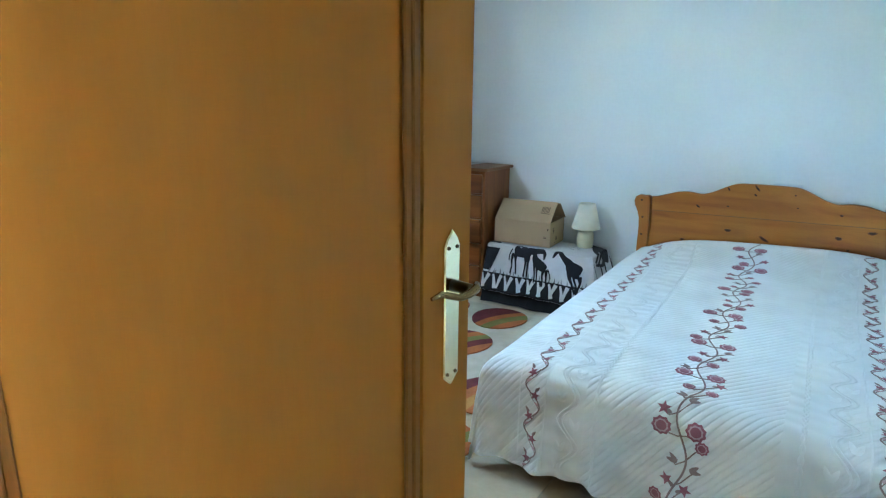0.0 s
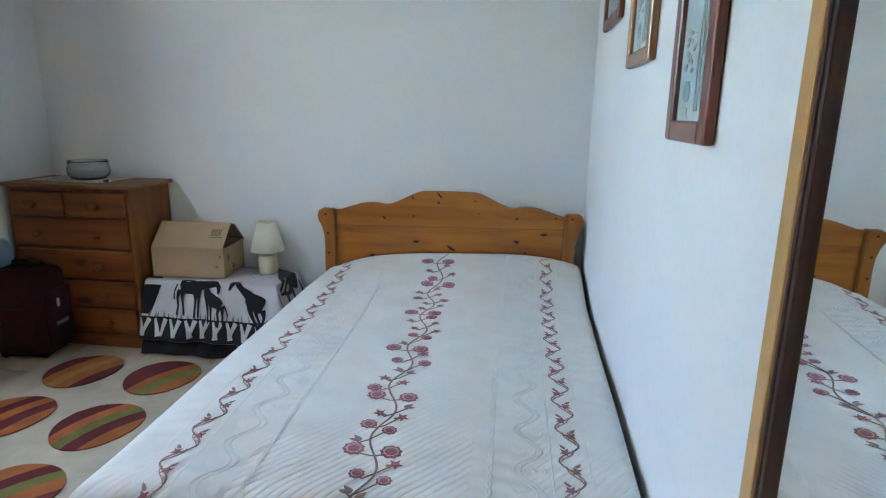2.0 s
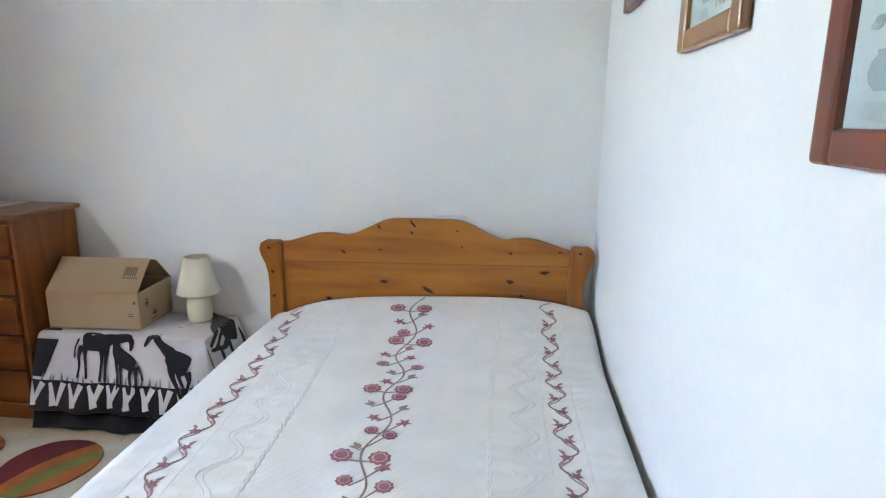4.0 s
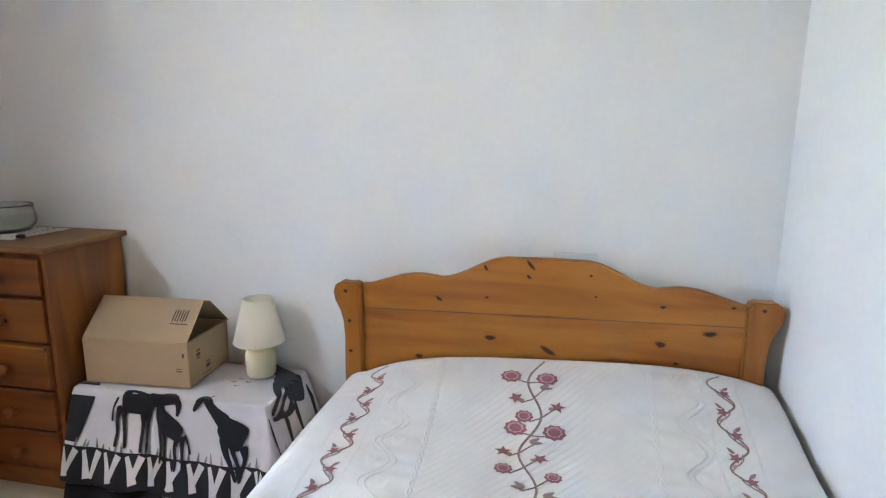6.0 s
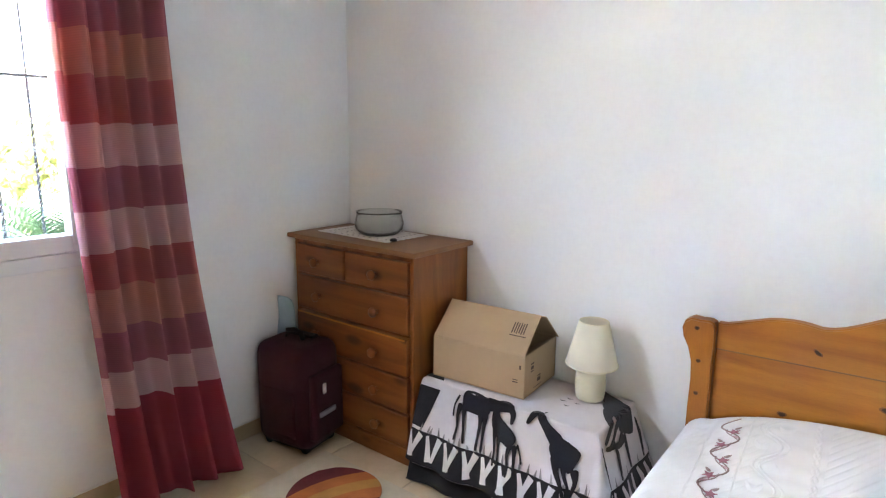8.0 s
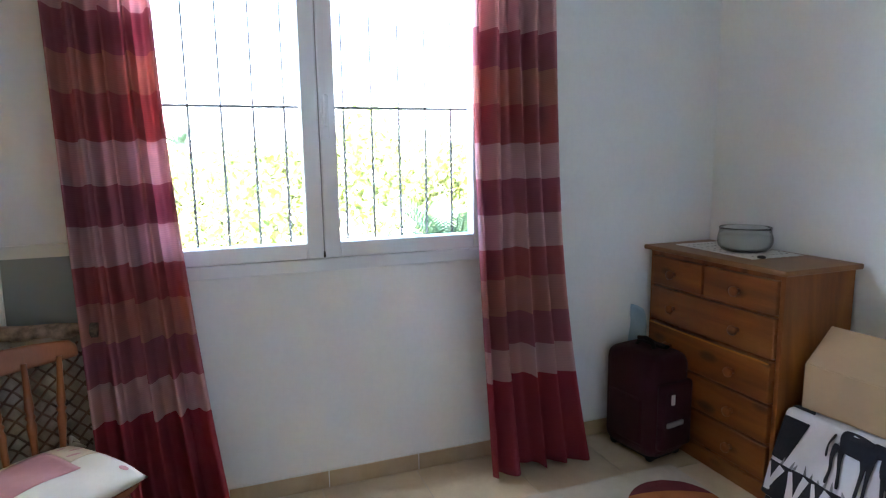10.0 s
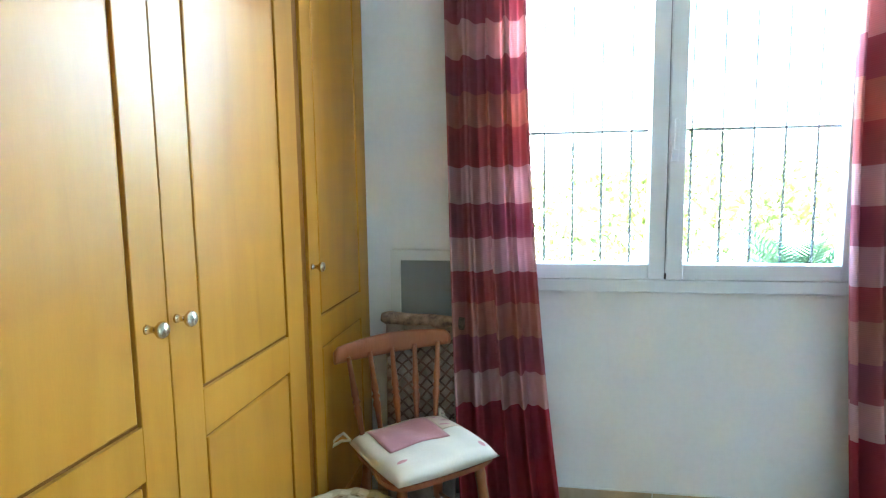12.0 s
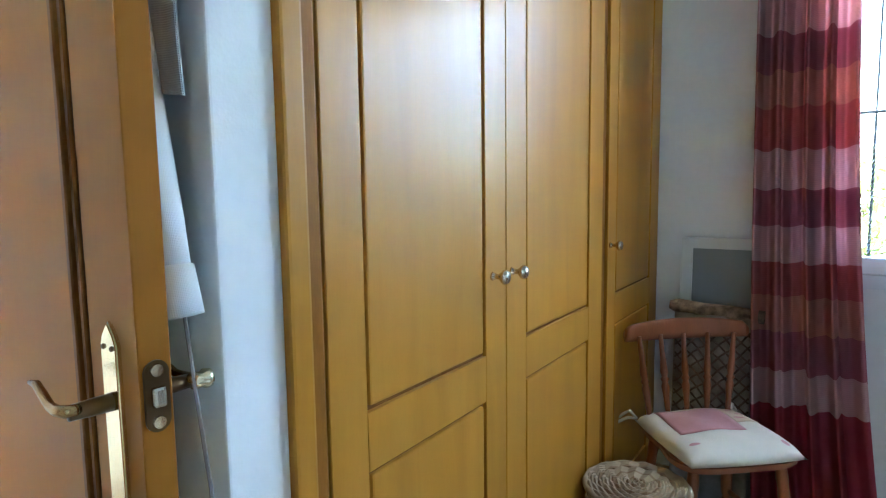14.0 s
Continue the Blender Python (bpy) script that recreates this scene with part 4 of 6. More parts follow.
# ---- chest of drawers ----
chest = thing("chest_of_drawers", "worn knotty pine chest with six drawers", "chest of drawers", (-2.44, 3.8, F))
CX0, CX1, CY0, CY1 = -2.818, -2.072, 3.612, 3.985
bm = bmesh.new()
box(CX0, CX0 + 0.02, CY0, CY1, F, 0.965, 0.002, 1, into=bm)
box(CX1 - 0.02, CX1, CY0, CY1, F, 0.965, 0.002, 1, into=bm)
box(CX0 + 0.02, CX1 - 0.02, CY1 - 0.012, CY1, 0.08, 0.965, into=bm)
part("body", bm, CHEST_Z, chest)
bm = bmesh.new()
for z0, z1 in ((0.943, 0.965), (0.795, 0.803), (0.620, 0.628), (0.441, 0.449), (0.274, 0.282), (0.112, 0.126)):
    box(CX0 + 0.02, CX1 - 0.02, CY0 + 0.004, CY1 - 0.012, z0, z1, into=bm)
box(-2.474, -2.466, CY0 + 0.004, CY0 + 0.1, 0.803, 0.943, into=bm)
part("frame", bm, CHEST_Z, chest)
part("top", box(-2.842, -2.045, 3.582, 3.992, 0.966, 0.988, 0.008, 3), CHEST_Y, chest, "darker worn top with a rounded edge")
part("plinth", box(CX0 + 0.005, CX1 - 0.005, CY0 - 0.006, CY0 + 0.012, F, 0.111, 0.004), CHEST_X, chest)


def drawer(x0, x1, z0, z1, knobs, ajar=0.0):
    y = CY0 - ajar
    d = part("drawer", box(x0, x1, y - 0.012, CY0 + 0.02, z0, z1, 0.006, 3), CHEST_X, chest)
    for kx in knobs:
        kb = lathe([(0.0, 0.0), (0.011, 0.0), (0.0095, 0.006), (0.009, 0.012), (0.016, 0.018), (0.022, 0.024), (0.021, 0.032), (0.013, 0.038), (0.0, 0.037)], 18, (kx, y - 0.012, (z0 + z1) / 2 - 0.005), Matrix.Rotation(radians(90), 4, "X"))
        part("knob", kb, CHEST_X, d, "turned wooden knob", smooth=True)


drawer(CX0 + 0.024, -2.476, 0.806, 0.940, (-2.645,))
drawer(-2.464, CX1 - 0.024, 0.806, 0.940, (-2.275,))
for z0, z1, aj in ((0.631, 0.792, 0.0), (0.452, 0.617, 0.010), (0.285, 0.438, 0.004), (0.129, 0.271, 0.0)):
    drawer(CX0 + 0.024, CX1 - 0.024, z0, z1, (-2.640, -2.270), aj)
part("lip", box(CX0 + 0.03, CX1 - 0.03, CY0 - 0.026, CY0 - 0.020, 0.610, 0.6175, 0.002), PINE_X, chest, "bare edge of the drawer left ajar")

# doily and glass bowl on the chest
doily = thing("doily", "white crocheted lace doily on the chest", "doily", (-2.515, 3.825, 0.989))
bm = bmesh.new()
for k in range(2):
    out = []
    n = 96
    for i in range(n):
        a = 2 * math.pi * i / n
        q = max(abs(math.cos(a)), abs(math.sin(a)))
        r = (1 / q) * (1 + 0.02 * math.sin(12 * a * 2))
        out.append((0.235 * r * math.cos(a), 0.135 * r * math.sin(a)))
    vs_ = [bm.verts.new((x, y, 0.0005 + 0.0025 * k)) for x, y in out]
    bm.faces.new(vs_)
    if k:
        for i in range(n):
            bm.faces.new((old[i], old[(i + 1) % n], vs_[(i + 1) % n], vs_[i]))
    old = vs_
bm.transform(pose(0, 0, 0, 0, 0, -3))
part("cloth", bm, LACE, doily, world=False)
for ring, count in ((0.78, 34), (0.5, 22)):
    for i in range(count):
        a = 2 * math.pi * i / count
        q = max(abs(math.cos(a)), abs(math.sin(a)))
        m = pose(0.235 * ring / q * math.cos(a), 0.135 * ring / q * math.sin(a), 0.0032, 0, 0, math.degrees(a))
        part("eyelet", lathe([(0.0, 0.0), (0.006, 0.0), (0.004, 0.001), (0.0, 0.001)], 8, m=m), GREY_CLOTH, doily, world=False)
bowl = thing("glass_bowl", "grey pressed-glass bowl standing on the doily", "bowl", (-2.462, 3.82, 0.9925))
part("bowl", lathe([(0.0, 0.0), (0.078, 0.0), (0.092, 0.006), (0.110, 0.028), (0.114, 0.052), (0.108, 0.078), (0.104, 0.094), (0.108, 0.106), (0.104, 0.108), (0.099, 0.095), (0.103, 0.078), (0.108, 0.052), (0.104, 0.030), (0.088, 0.012), (0.0, 0.010)], 40), BOWL_GLASS, bowl, smooth=True, world=False)
part("glass_beads", lathe([(0.0, 0.014), (0.080, 0.014), (0.098, 0.032), (0.102, 0.052), (0.099, 0.068), (0.08, 0.073), (0.0, 0.075)], 32), FROSTED, bowl, "frosted grey filling", smooth=True, world=False)
cap = thing("bottle_cap", "small black cap lying on the doily", "cap", (-2.285, 3.725, 0.9925))
part("cap", lathe([(0.0, 0.0), (0.016, 0.0), (0.016, 0.007), (0.012, 0.010), (0.0, 0.010)], 16), BLACK_RUBBER, cap, smooth=True, world=False)

# ---- low table under its cloth ----
TX0, TX1, TY0, TY1, TZ = -2.030, -1.285, 3.660, 3.975, 0.450
table = thing("bedside_table", "low table hidden under printed cloths", "table", (-1.6, 3.77, F))
part("tabletop", box(TX0 + 0.02, TX1 - 0.02, TY0 + 0.02, TY1, TZ - 0.03, TZ - 0.006, 0.004), CHEST_X, table)
for x in (TX0 + 0.06, TX1 - 0.06):
    for y in (TY0 + 0.07, TY1 - 0.05):
        part("leg", box(x - 0.02, x + 0.02, y - 0.02, y + 0.02, F, TZ - 0.03, 0.004), CHEST_Z, table)


def drape_point(s, t, x0, x1, y0, y1, z, flare, wav, seed, floor_z=F + 0.01):
    """Cloth over a rectangular top: s across, t from the back over the front edge."""
    ox, oy = max(x0 - s, s - x1, 0.0), max(y0 - t, 0.0)
    r = 0.015
    dx = ox if ox < r else r + (ox - r) * flare
    dy = oy if oy < r else r + (oy - r) * flare
    d = (max(ox - r, 0) ** 5 + max(oy - r, 0) ** 5) ** 0.2
    w = wav * d * (math.sin(31 * s + seed) + 0.6 * math.sin(17 * s + 2 * seed)) if oy >= ox else wav * d * math.sin(29 * t + seed)
    x = min(max(s, x0), x1) + (dx if s > x1 else -dx)
    y = max(t, y0) - dy
    if oy >= ox and oy > 0:
        y -= w
    elif ox > 0:
        x += w if s > x1 else -w
    return Vector((x, y, max(z - d + 0.002 * math.sin(9 * s) * math.sin(11 * t), floor_z)))


under = thing("black_undercloth", "plain black cloth hanging to the floor", "tablecloth", (-1.6, 3.77, F))
part("cloth", sheet(lambda s, t: drape_point(s, t, TX0 + 0.006, TX1 - 0.006, TY0 + 0.006, TY1, TZ, 0.27, 0.02, 2.0), steps(TX0 - 0.02, TX1 + 0.36, 110), steps(TY0 - 0.43, TY1, 70), solid=0.002), BLACK_CLOTH, under, smooth=True)
safari = thing("safari_tablecloth", "white cloth printed with black giraffes and zebra border", "tablecloth", (-1.6, 3.77, F))


def safari_point(s, t, lift=0.0):
    p = drape_point(s, t, TX0, TX1, TY0, TY1, TZ + 0.004, 0.36, 0.028, 0.7)
    e = 0.004
    a = drape_point(s + e, t, TX0, TX1, TY0, TY1, TZ + 0.004, 0.36, 0.028, 0.7) - p
    b = drape_point(s, t + e, TX0, TX1, TY0, TY1, TZ + 0.004, 0.36, 0.028, 0.7) - p
    n = a.cross(b)
    return p + n.normalized() * lift if n.length > 1e-12 else p


HEMF = 0.335
part("cloth", sheet(safari_point, steps(TX0 - 0.03, TX1 + 0.30, 110), steps(TY0 - HEMF, TY1, 90), solid=0.0015), WHITE_CLOTH, safari, smooth=True)


def printed(outline, mat, name, lift=0.0035, n=1):
    """A flat printed shape on the cloth, filled by strips: outline as (left, right, t) rows."""
    bm = bmesh.new()
    last = None
    for left, right, t in outline:
        row = [bm.verts.new(safari_point(left + (right - left) * k / 6, t, lift)) for k in range(7)]
        if last:
            for k in range(6):
                bm.faces.new((last[k], last[k + 1], row[k + 1], row[k]))
        last = row
    return part(name, bm, mat, safari)


def stroke(points, widths, mat, name):
    """A brush stroke along (s, t) points."""
    fine, wf = [], []
    for (p, q), (a, b) in zip(zip(points, points[1:]), zip(widths, widths[1:])):
        for k in range(5):
            fine.append((p[0] + (q[0] - p[0]) * k / 5, p[1] + (q[1] - p[1]) * k / 5))
            wf.append(a + (b - a) * k / 5)
    fine.append(points[-1]), wf.append(widths[-1])
    bm, last = bmesh.new(), None
    for i, (s, t) in enumerate(fine):
        a, b = fine[max(i - 1, 0)], fine[min(i + 1, len(fine) - 1)]
        dx, dy = b[0] - a[0], b[1] - a[1]
        q = math.hypot(dx, dy) or 1
        row = [bm.verts.new(safari_point(s - k * wf[i] / 2 * dy / q, t + k * wf[i] / 2 * dx / q, 0.0035)) for k in (-1, 0, 1)]
        if last:
            for k in range(2):
                bm.faces.new((last[k], last[k + 1], row[k + 1], row[k]))
        last = row
    return part(name, bm, mat, safari)


def silhouette(s, t, size, way, limbs):
    """A plain long-necked animal of brush strokes, one mesh; way: 1 faces right, -1 left."""
    bm, done = bmesh.new(), []
    for j, (points, widths) in enumerate(limbs):
        fine = []
        n = len(points) - 1
        for k in range(8 * n + 1):
            i = min(k // 8, n - 1)
            f = k / 8 - i
            p = [points[max(i - 1, 0)], points[i], points[i + 1], points[min(i + 2, n)]]
            xy = [0.5 * (2 * p[1][c] + (p[2][c] - p[0][c]) * f + (2 * p[0][c] - 5 * p[1][c] + 4 * p[2][c] - p[3][c]) * f * f + (3 * p[1][c] - p[0][c] - 3 * p[2][c] + p[3][c]) * f ** 3) for c in (0, 1)]
            w = widths[i] + (widths[i + 1] - widths[i]) * f
            end = min(k, 8 * n - k)
            fine.append((xy[0], xy[1], w * (0.5, 0.8, 0.95)[end] if end < 3 else w))
        last = None
        for i, (x, z, w) in enumerate(fine):
            q0, q1 = fine[max(i - 1, 0)], fine[min(i + 1, len(fine) - 1)]
            dx, dz = q1[0] - q0[0], q1[1] - q0[1]
            q = math.hypot(dx, dz) or 1
            row = [bm.verts.new(safari_point(s + way * size * (x - k * w / 2 * dz / q), t + size * (z + k * w / 2 * dx / q), 0.0058 + 0.00012 * j)) for k in (-1, -0.33, 0.33, 1)]
            if last:
                for k in range(3):
                    bm.faces.new((last[k], last[k + 1], row[k + 1], row[k]))
            if i == 0 and done:
                near = min(done, key=lambda v: (v.co - row[1].co).length)
                bm.faces.new((row[1], row[2], near))
            last = row
        done = list(bm.verts)
    part("printed_silhouette", bm, BLACK_CLOTH, safari)


LEG = (0.17, 0.085, 0.06, 0.07)
GRAZING = [
    ([(-0.42, 0.18), (-0.20, 0.22), (0.05, 0.20), (0.28, 0.24)], (0.34, 0.42, 0.38, 0.28)), ([(0.15, 0.26), (0.45, 0.30), (0.66, 0.32), (0.82, 0.36)], (0.28, 0.18, 0.14, 0.13)),
    ([(0.74, 0.36), (0.84, 0.26), (0.84, 0.06)], (0.14, 0.14, 0.06)), ([(0.20, 0.10), (0.21, -0.15), (0.22, -0.42), (0.24, -0.70)], LEG), ([(0.07, 0.10), (0.11, -0.15), (0.11, -0.42), (0.11, -0.69)], LEG),
    ([(-0.44, 0.12), (-0.47, -0.12), (-0.42, -0.36), (-0.44, -0.62)], LEG), ([(-0.34, 0.08), (-0.31, -0.12), (-0.25, -0.36), (-0.20, -0.62)], LEG), ([(-0.52, 0.28), (-0.60, 0.05), (-0.58, -0.18)], (0.06, 0.04, 0.06)),
]
UPRIGHT = [
    ([(0.26, 0.28), (0.10, 0.12), (-0.14, 0.0), (-0.32, -0.10)], (0.28, 0.40, 0.38, 0.28)), ([(0.20, 0.18), (0.28, 0.42), (0.24, 0.66)], (0.34, 0.20, 0.17)), ([(0.26, 0.64), (0.02, 0.68), (-0.14, 0.52)], (0.14, 0.13, 0.06)),
    ([(0.24, 0.14), (0.20, -0.15), (0.14, -0.42), (0.12, -0.72)], LEG), ([(0.08, 0.05), (0.06, -0.20), (0.02, -0.46), (-0.02, -0.76)], LEG),
    ([(-0.26, -0.10), (-0.22, -0.36), (-0.28, -0.58), (-0.28, -0.82)], LEG), ([(-0.36, -0.10), (-0.40, -0.36), (-0.44, -0.60), (-0.48, -0.88)], LEG), ([(-0.42, -0.06), (-0.54, -0.28), (-0.60, -0.45)], (0.06, 0.04, 0.06)),
]
BENDING = [
    ([(0.22, 0.20), (0.02, 0.04), (-0.20, -0.06), (-0.34, -0.12)], (0.30, 0.50, 0.52, 0.44)), ([(0.10, 0.16), (0.42, 0.38), (0.66, 0.60)], (0.36, 0.20, 0.15)), ([(0.58, 0.58), (0.74, 0.60), (0.90, 0.34)], (0.12, 0.16, 0.08)),
    ([(0.12, -0.06), (0.04, -0.34), (-0.10, -0.58), (-0.24, -0.88)], (0.26, 0.13, 0.08, 0.08)), ([(-0.06, -0.12), (-0.14, -0.38), (-0.26, -0.60), (-0.34, -0.82)], LEG), ([(-0.32, -0.22), (-0.38, -0.45), (-0.34, -0.66), (-0.30, -0.90)], (0.22, 0.10, 0.07, 0.07)),
    ([(0.60, 0.66), (0.56, 0.74)], (0.04, 0.03)),
]
silhouette(-1.750, TY0 - 0.085, 0.18, 1, GRAZING)
silhouette(-1.625, TY0 - 0.120, 0.16, -1, UPRIGHT)
silhouette(-1.385, TY0 - 0.110, 0.17, -1, BENDING)
silhouette(-1.285, TY0 + 0.20, 0.23, -1, BENDING)
printed([(-2.06, -1.99, TY0 - 0.20), (-2.06, -1.965, TY0 - 0.12), (-2.055, -1.945, TY0 - 0.05), (-2.045, -1.955, TY0 + 0.01), (-2.03, -1.985, TY0 + 0.05)], BLACK_CLOTH, "printed_silhouette")
for k, (s, t) in enumerate(((-1.485, 0.14), (-1.455, 0.11), (-1.43, 0.15), (-1.47, 0.17))):
    stroke([(s - 0.012, TY0 + t + 0.006), (s, TY0 + t), (s + 0.012, TY0 + t + 0.008)], [0.002, 0.006, 0.002], BLACK_CLOTH, "printed_bird")
rnd = random.Random(5)
# grass tufts above the border, then the zebra border
for k in range(26):
    s = TX0 + 0.03 + (TX1 - TX0) * k / 25 + rnd.uniform(-0.01, 0.01)
    h = rnd.uniform(0.012, 0.035)
    stroke([(s, TY0 - 0.212), (s + rnd.uniform(-0.008, 0.008), TY0 - 0.212 + h)], [0.012, 0.002], GREY_CLOTH, "printed_grass")
s = TX0 - 0.03
row, last = bmesh.new(), None
for k in range(80):
    s = TX0 - 0.029 + (TX1 - TX0 + 0.30) * k / 79
    r_ = [row.verts.new(safari_point(s, t, 0.002)) for t in steps(TY0 - HEMF + 0.001, TY0 - 0.212, 5)]
    if last:
        for j in range(5):
            row.faces.new((last[j], last[j + 1], r_[j + 1], r_[j]))
    last = r_
part("zebra_border", row, BLACK_CLOTH, safari, "black band with white zebra stripes")
s = TX0 - 0.02
k = 0
while s < TX1 + 0.10:
    lean = (-1 if k % 2 else 1) * rnd.uniform(0.022, 0.040)
    stroke([(s, TY0 - 0.222), (s + lean * 0.5, TY0 - 0.262), (s + lean, TY0 - 0.315)], [0.028, 0.022, 0.012] if k % 2 else [0.014, 0.020, 0.030], WHITE_CLOTH, "zebra_stripe")
    s += rnd.uniform(0.026, 0.034) if k % 2 else rnd.uniform(0.048, 0.062)
    k += 1

# the border goes on round the side that hangs beside the bed
row, last = bmesh.new(), None
for t in steps(TY0 - 0.16, TY1 - 0.002, 40):
    r_ = [row.verts.new(safari_point(q, t, 0.002)) for q in steps(TX1 + 0.195, TX1 + 0.299, 5)]
    if last:
        for j in range(5):
            row.faces.new((last[j], last[j + 1], r_[j + 1], r_[j]))
    last = r_
part("zebra_border", row, BLACK_CLOTH, safari, "black band with white zebra stripes")
for k in range(9):
    t, w = TY0 - 0.12 + 0.052 * k, rnd.uniform(-0.02, 0.02)
    stroke([(TX1 + 0.205, t), (TX1 + 0.245, t + w), (TX1 + 0.285, t + 0.01)], [0.014, 0.024, 0.012], WHITE_CLOTH, "zebra_stripe")
    if k % 2:
        stroke([(TX1 + 0.055, t + 0.03), (TX1 + 0.11, t + w + 0.02), (TX1 + 0.19, t + 0.015)], [0.010, 0.026, 0.012], BLACK_CLOTH, "printed_trunk")
    stroke([(TX1 + 0.193, t + 0.02), (TX1 + 0.165, t + 0.024)], [0.010, 0.002], GREY_CLOTH, "printed_grass")

# ---- cardboard box ----
carton = thing("cardboard_box", "brown cardboard box with half-open flaps", "box", (-1.818, 3.834, TZ + 0.012), turn=3.8)


def carton_panel(x0, x1, y0, y1, z0, z1, name, label=""):
    return part(name, box(x0, x1, y0, y1, z0, z1, 0.0015, 1), CARDBOARD, carton, label, world=False)


BW, BD, BH, BT = 0.210, 0.145, 0.172, 0.005
carton_panel(-BW, BW, -BD, BD, 0, BT, "bottom")
front = carton_panel(-BW, BW, -BD, -BD + BT, BT, BH, "side")
carton_panel(-BW, BW, BD - BT, BD, BT, BH, "side")
carton_panel(-BW, -BW + BT, -BD + BT, BD - BT, BT, BH, "side")
end = carton_panel(BW - BT, BW, -BD + BT, BD - BT, BT, BH, "side")


def flap(length, depth, m, name="flap"):
    b = box(-length / 2, length / 2, 0, depth, 0, 0.004, 0.001, 1)
    b.transform(m)
    return part(name, b, CARDBOARD, carton, world=False)


flap_a = flap(2 * BW - 0.004, 0.185, pose(0, -BD + 0.003, BH, 43, 0, 0))
flap(2 * BW - 0.004, 0.175, pose(0.012, BD - 0.003, BH, 42, 0, 180))
flap(2 * BD - 0.03, 0.12, pose(BW - 0.006, 0, BH - 0.006, -30, 0, 90))
flap(2 * BD - 0.02, 0.14, pose(-BW + 0.006, 0, BH - 0.006, -25, 0, -90))


def marks(bars, m, parent):
    for x, z, w, h in bars:
        part("printed_mark", slab([(x, z), (x + w, z), (x + w, z + h), (x, z + h)], 0.0008, m), INK, parent, world=False)


marks([(0.115 + 0.010 * k, 0.085 + 0.003 * (k % 2), 0.005, 0.048) for k in range(6)] + [(0.112, 0.074, 0.07, 0.004)], pose(0, -BD + 0.003, BH, 43 - 90, 0, 0) @ Matrix.Translation((0, -0.0048, 0)), flap_a)
marks([(0.16, 0.062, 0.022, 0.004), (0.16, 0.072, 0.022, 0.003), (0.187, 0.118, 0.008, 0.016)], Matrix.Translation((0, -BD - 0.0009, 0)), front)
me = pose(BW + 0.0002, 0, 0, 0, 0, 90)
marks([(-0.09, 0.092, 0.026, 0.005), (-0.09, 0.102, 0.026, 0.014), (-0.09, 0.122, 0.026, 0.006), (-0.03, 0.035, 0.03, 0.016), (-0.03, 0.056, 0.03, 0.005), (-0.06, 0.018, 0.07, 0.003)], me, end)

# ---- bedside lamp ----
lamp = thing("table_lamp", "cream ceramic bedside lamp with a fabric shade, unlit", "lamp", (-1.415, 3.890, TZ + 0.010))
part("base", lathe([(0.0, 0.0), (0.048, 0.0), (0.054, 0.006), (0.057, 0.034), (0.058, 0.076), (0.054, 0.104), (0.044, 0.118), (0.022, 0.126), (0.014, 0.150), (0.0, 0.150)], 32), CREAM, lamp, smooth=True, world=False)
shade = part("shade", lathe([(0.094, 0.134), (0.098, 0.139), (0.056, 0.306), (0.052, 0.306), (0.093, 0.141)], 48), SHADE, lamp, smooth=True, world=False)
part("rim", tube([(0.0975 * math.cos(a), 0.0975 * math.sin(a), 0.139) for a in steps(0, 2 * math.pi, 48)[:-1]], 0.0024, 6, True), CREAM, shade, world=False)
part("rim", tube([(0.054 * math.cos(a), 0.054 * math.sin(a), 0.306) for a in steps(0, 2 * math.pi, 48)[:-1]], 0.0024, 6, True), CREAM, shade, world=False)
part("bulb_holder", lathe([(0.0, 0.145), (0.018, 0.145), (0.018, 0.20), (0.026, 0.225), (0.030, 0.25), (0.022, 0.28), (0.0, 0.285)], 18), CREAM, lamp, smooth=True, world=False)

# ---- suitcase ----
case = thing("suitcase", "dark maroon soft trolley suitcase standing upright", "suitcase", (-2.63, 3.46, F))
SX0, SX1, SY0, SY1 = -2.800, -2.485, 3.340, 3.590
part("shell", box(SX0, SX1, SY0, SY1, 0.056, 0.540, 0.078, 7), MAROON, case, smooth=True)
pocket = part("front_pocket", box(SX1 - 0.02, SX1 + 0.022, SY0 + 0.03, SY1 - 0.02, 0.11, 0.42, 0.02, 4), MAROON, case, smooth=True)
part("zip", tube([(SX1 + 0.016, SY0 + 0.04, 0.395), (SX1 + 0.018, (SY0 + SY1) / 2, 0.40), (SX1 + 0.016, SY1 - 0.03, 0.395)], 0.004, 6), BLACK_NYLON, pocket)
part("name_tag", box(SX1 + 0.0225, SX1 + 0.026, 3.425, 3.445, 0.325, 0.372, 0.004), WHITE_TAG, pocket, "small white zip tag")
part("badge", box(SX1 + 0.0225, SX1 + 0.026, 3.40, 3.505, 0.222, 0.245, 0.006), GREY_TAG, pocket, "grey rubber badge")
part("grab_handle", tube([(-2.70, 3.46, 0.540), (-2.69, 3.46, 0.572), (-2.65, 3.46, 0.580), (-2.61, 3.46, 0.572), (-2.60, 3.46, 0.540)], 0.011, 10), BLACK_NYLON, case, smooth=True)
part("handle_well", box(-2.73, -2.57, 3.49, 3.53, 0.540, 0.553, 0.005), BLACK_NYLON, case)
part("side_pocket", box(-2.735, -2.55, SY0 - 0.008, SY0 + 0.03, 0.12, 0.34, 0.012, 3), MAROON, case, smooth=True)
part("skid", box(SX0 + 0.04, SX1 - 0.035, SY0 + 0.04, SY1 - 0.04, 0.048, 0.075, 0.006), BLACK_RUBBER, case)
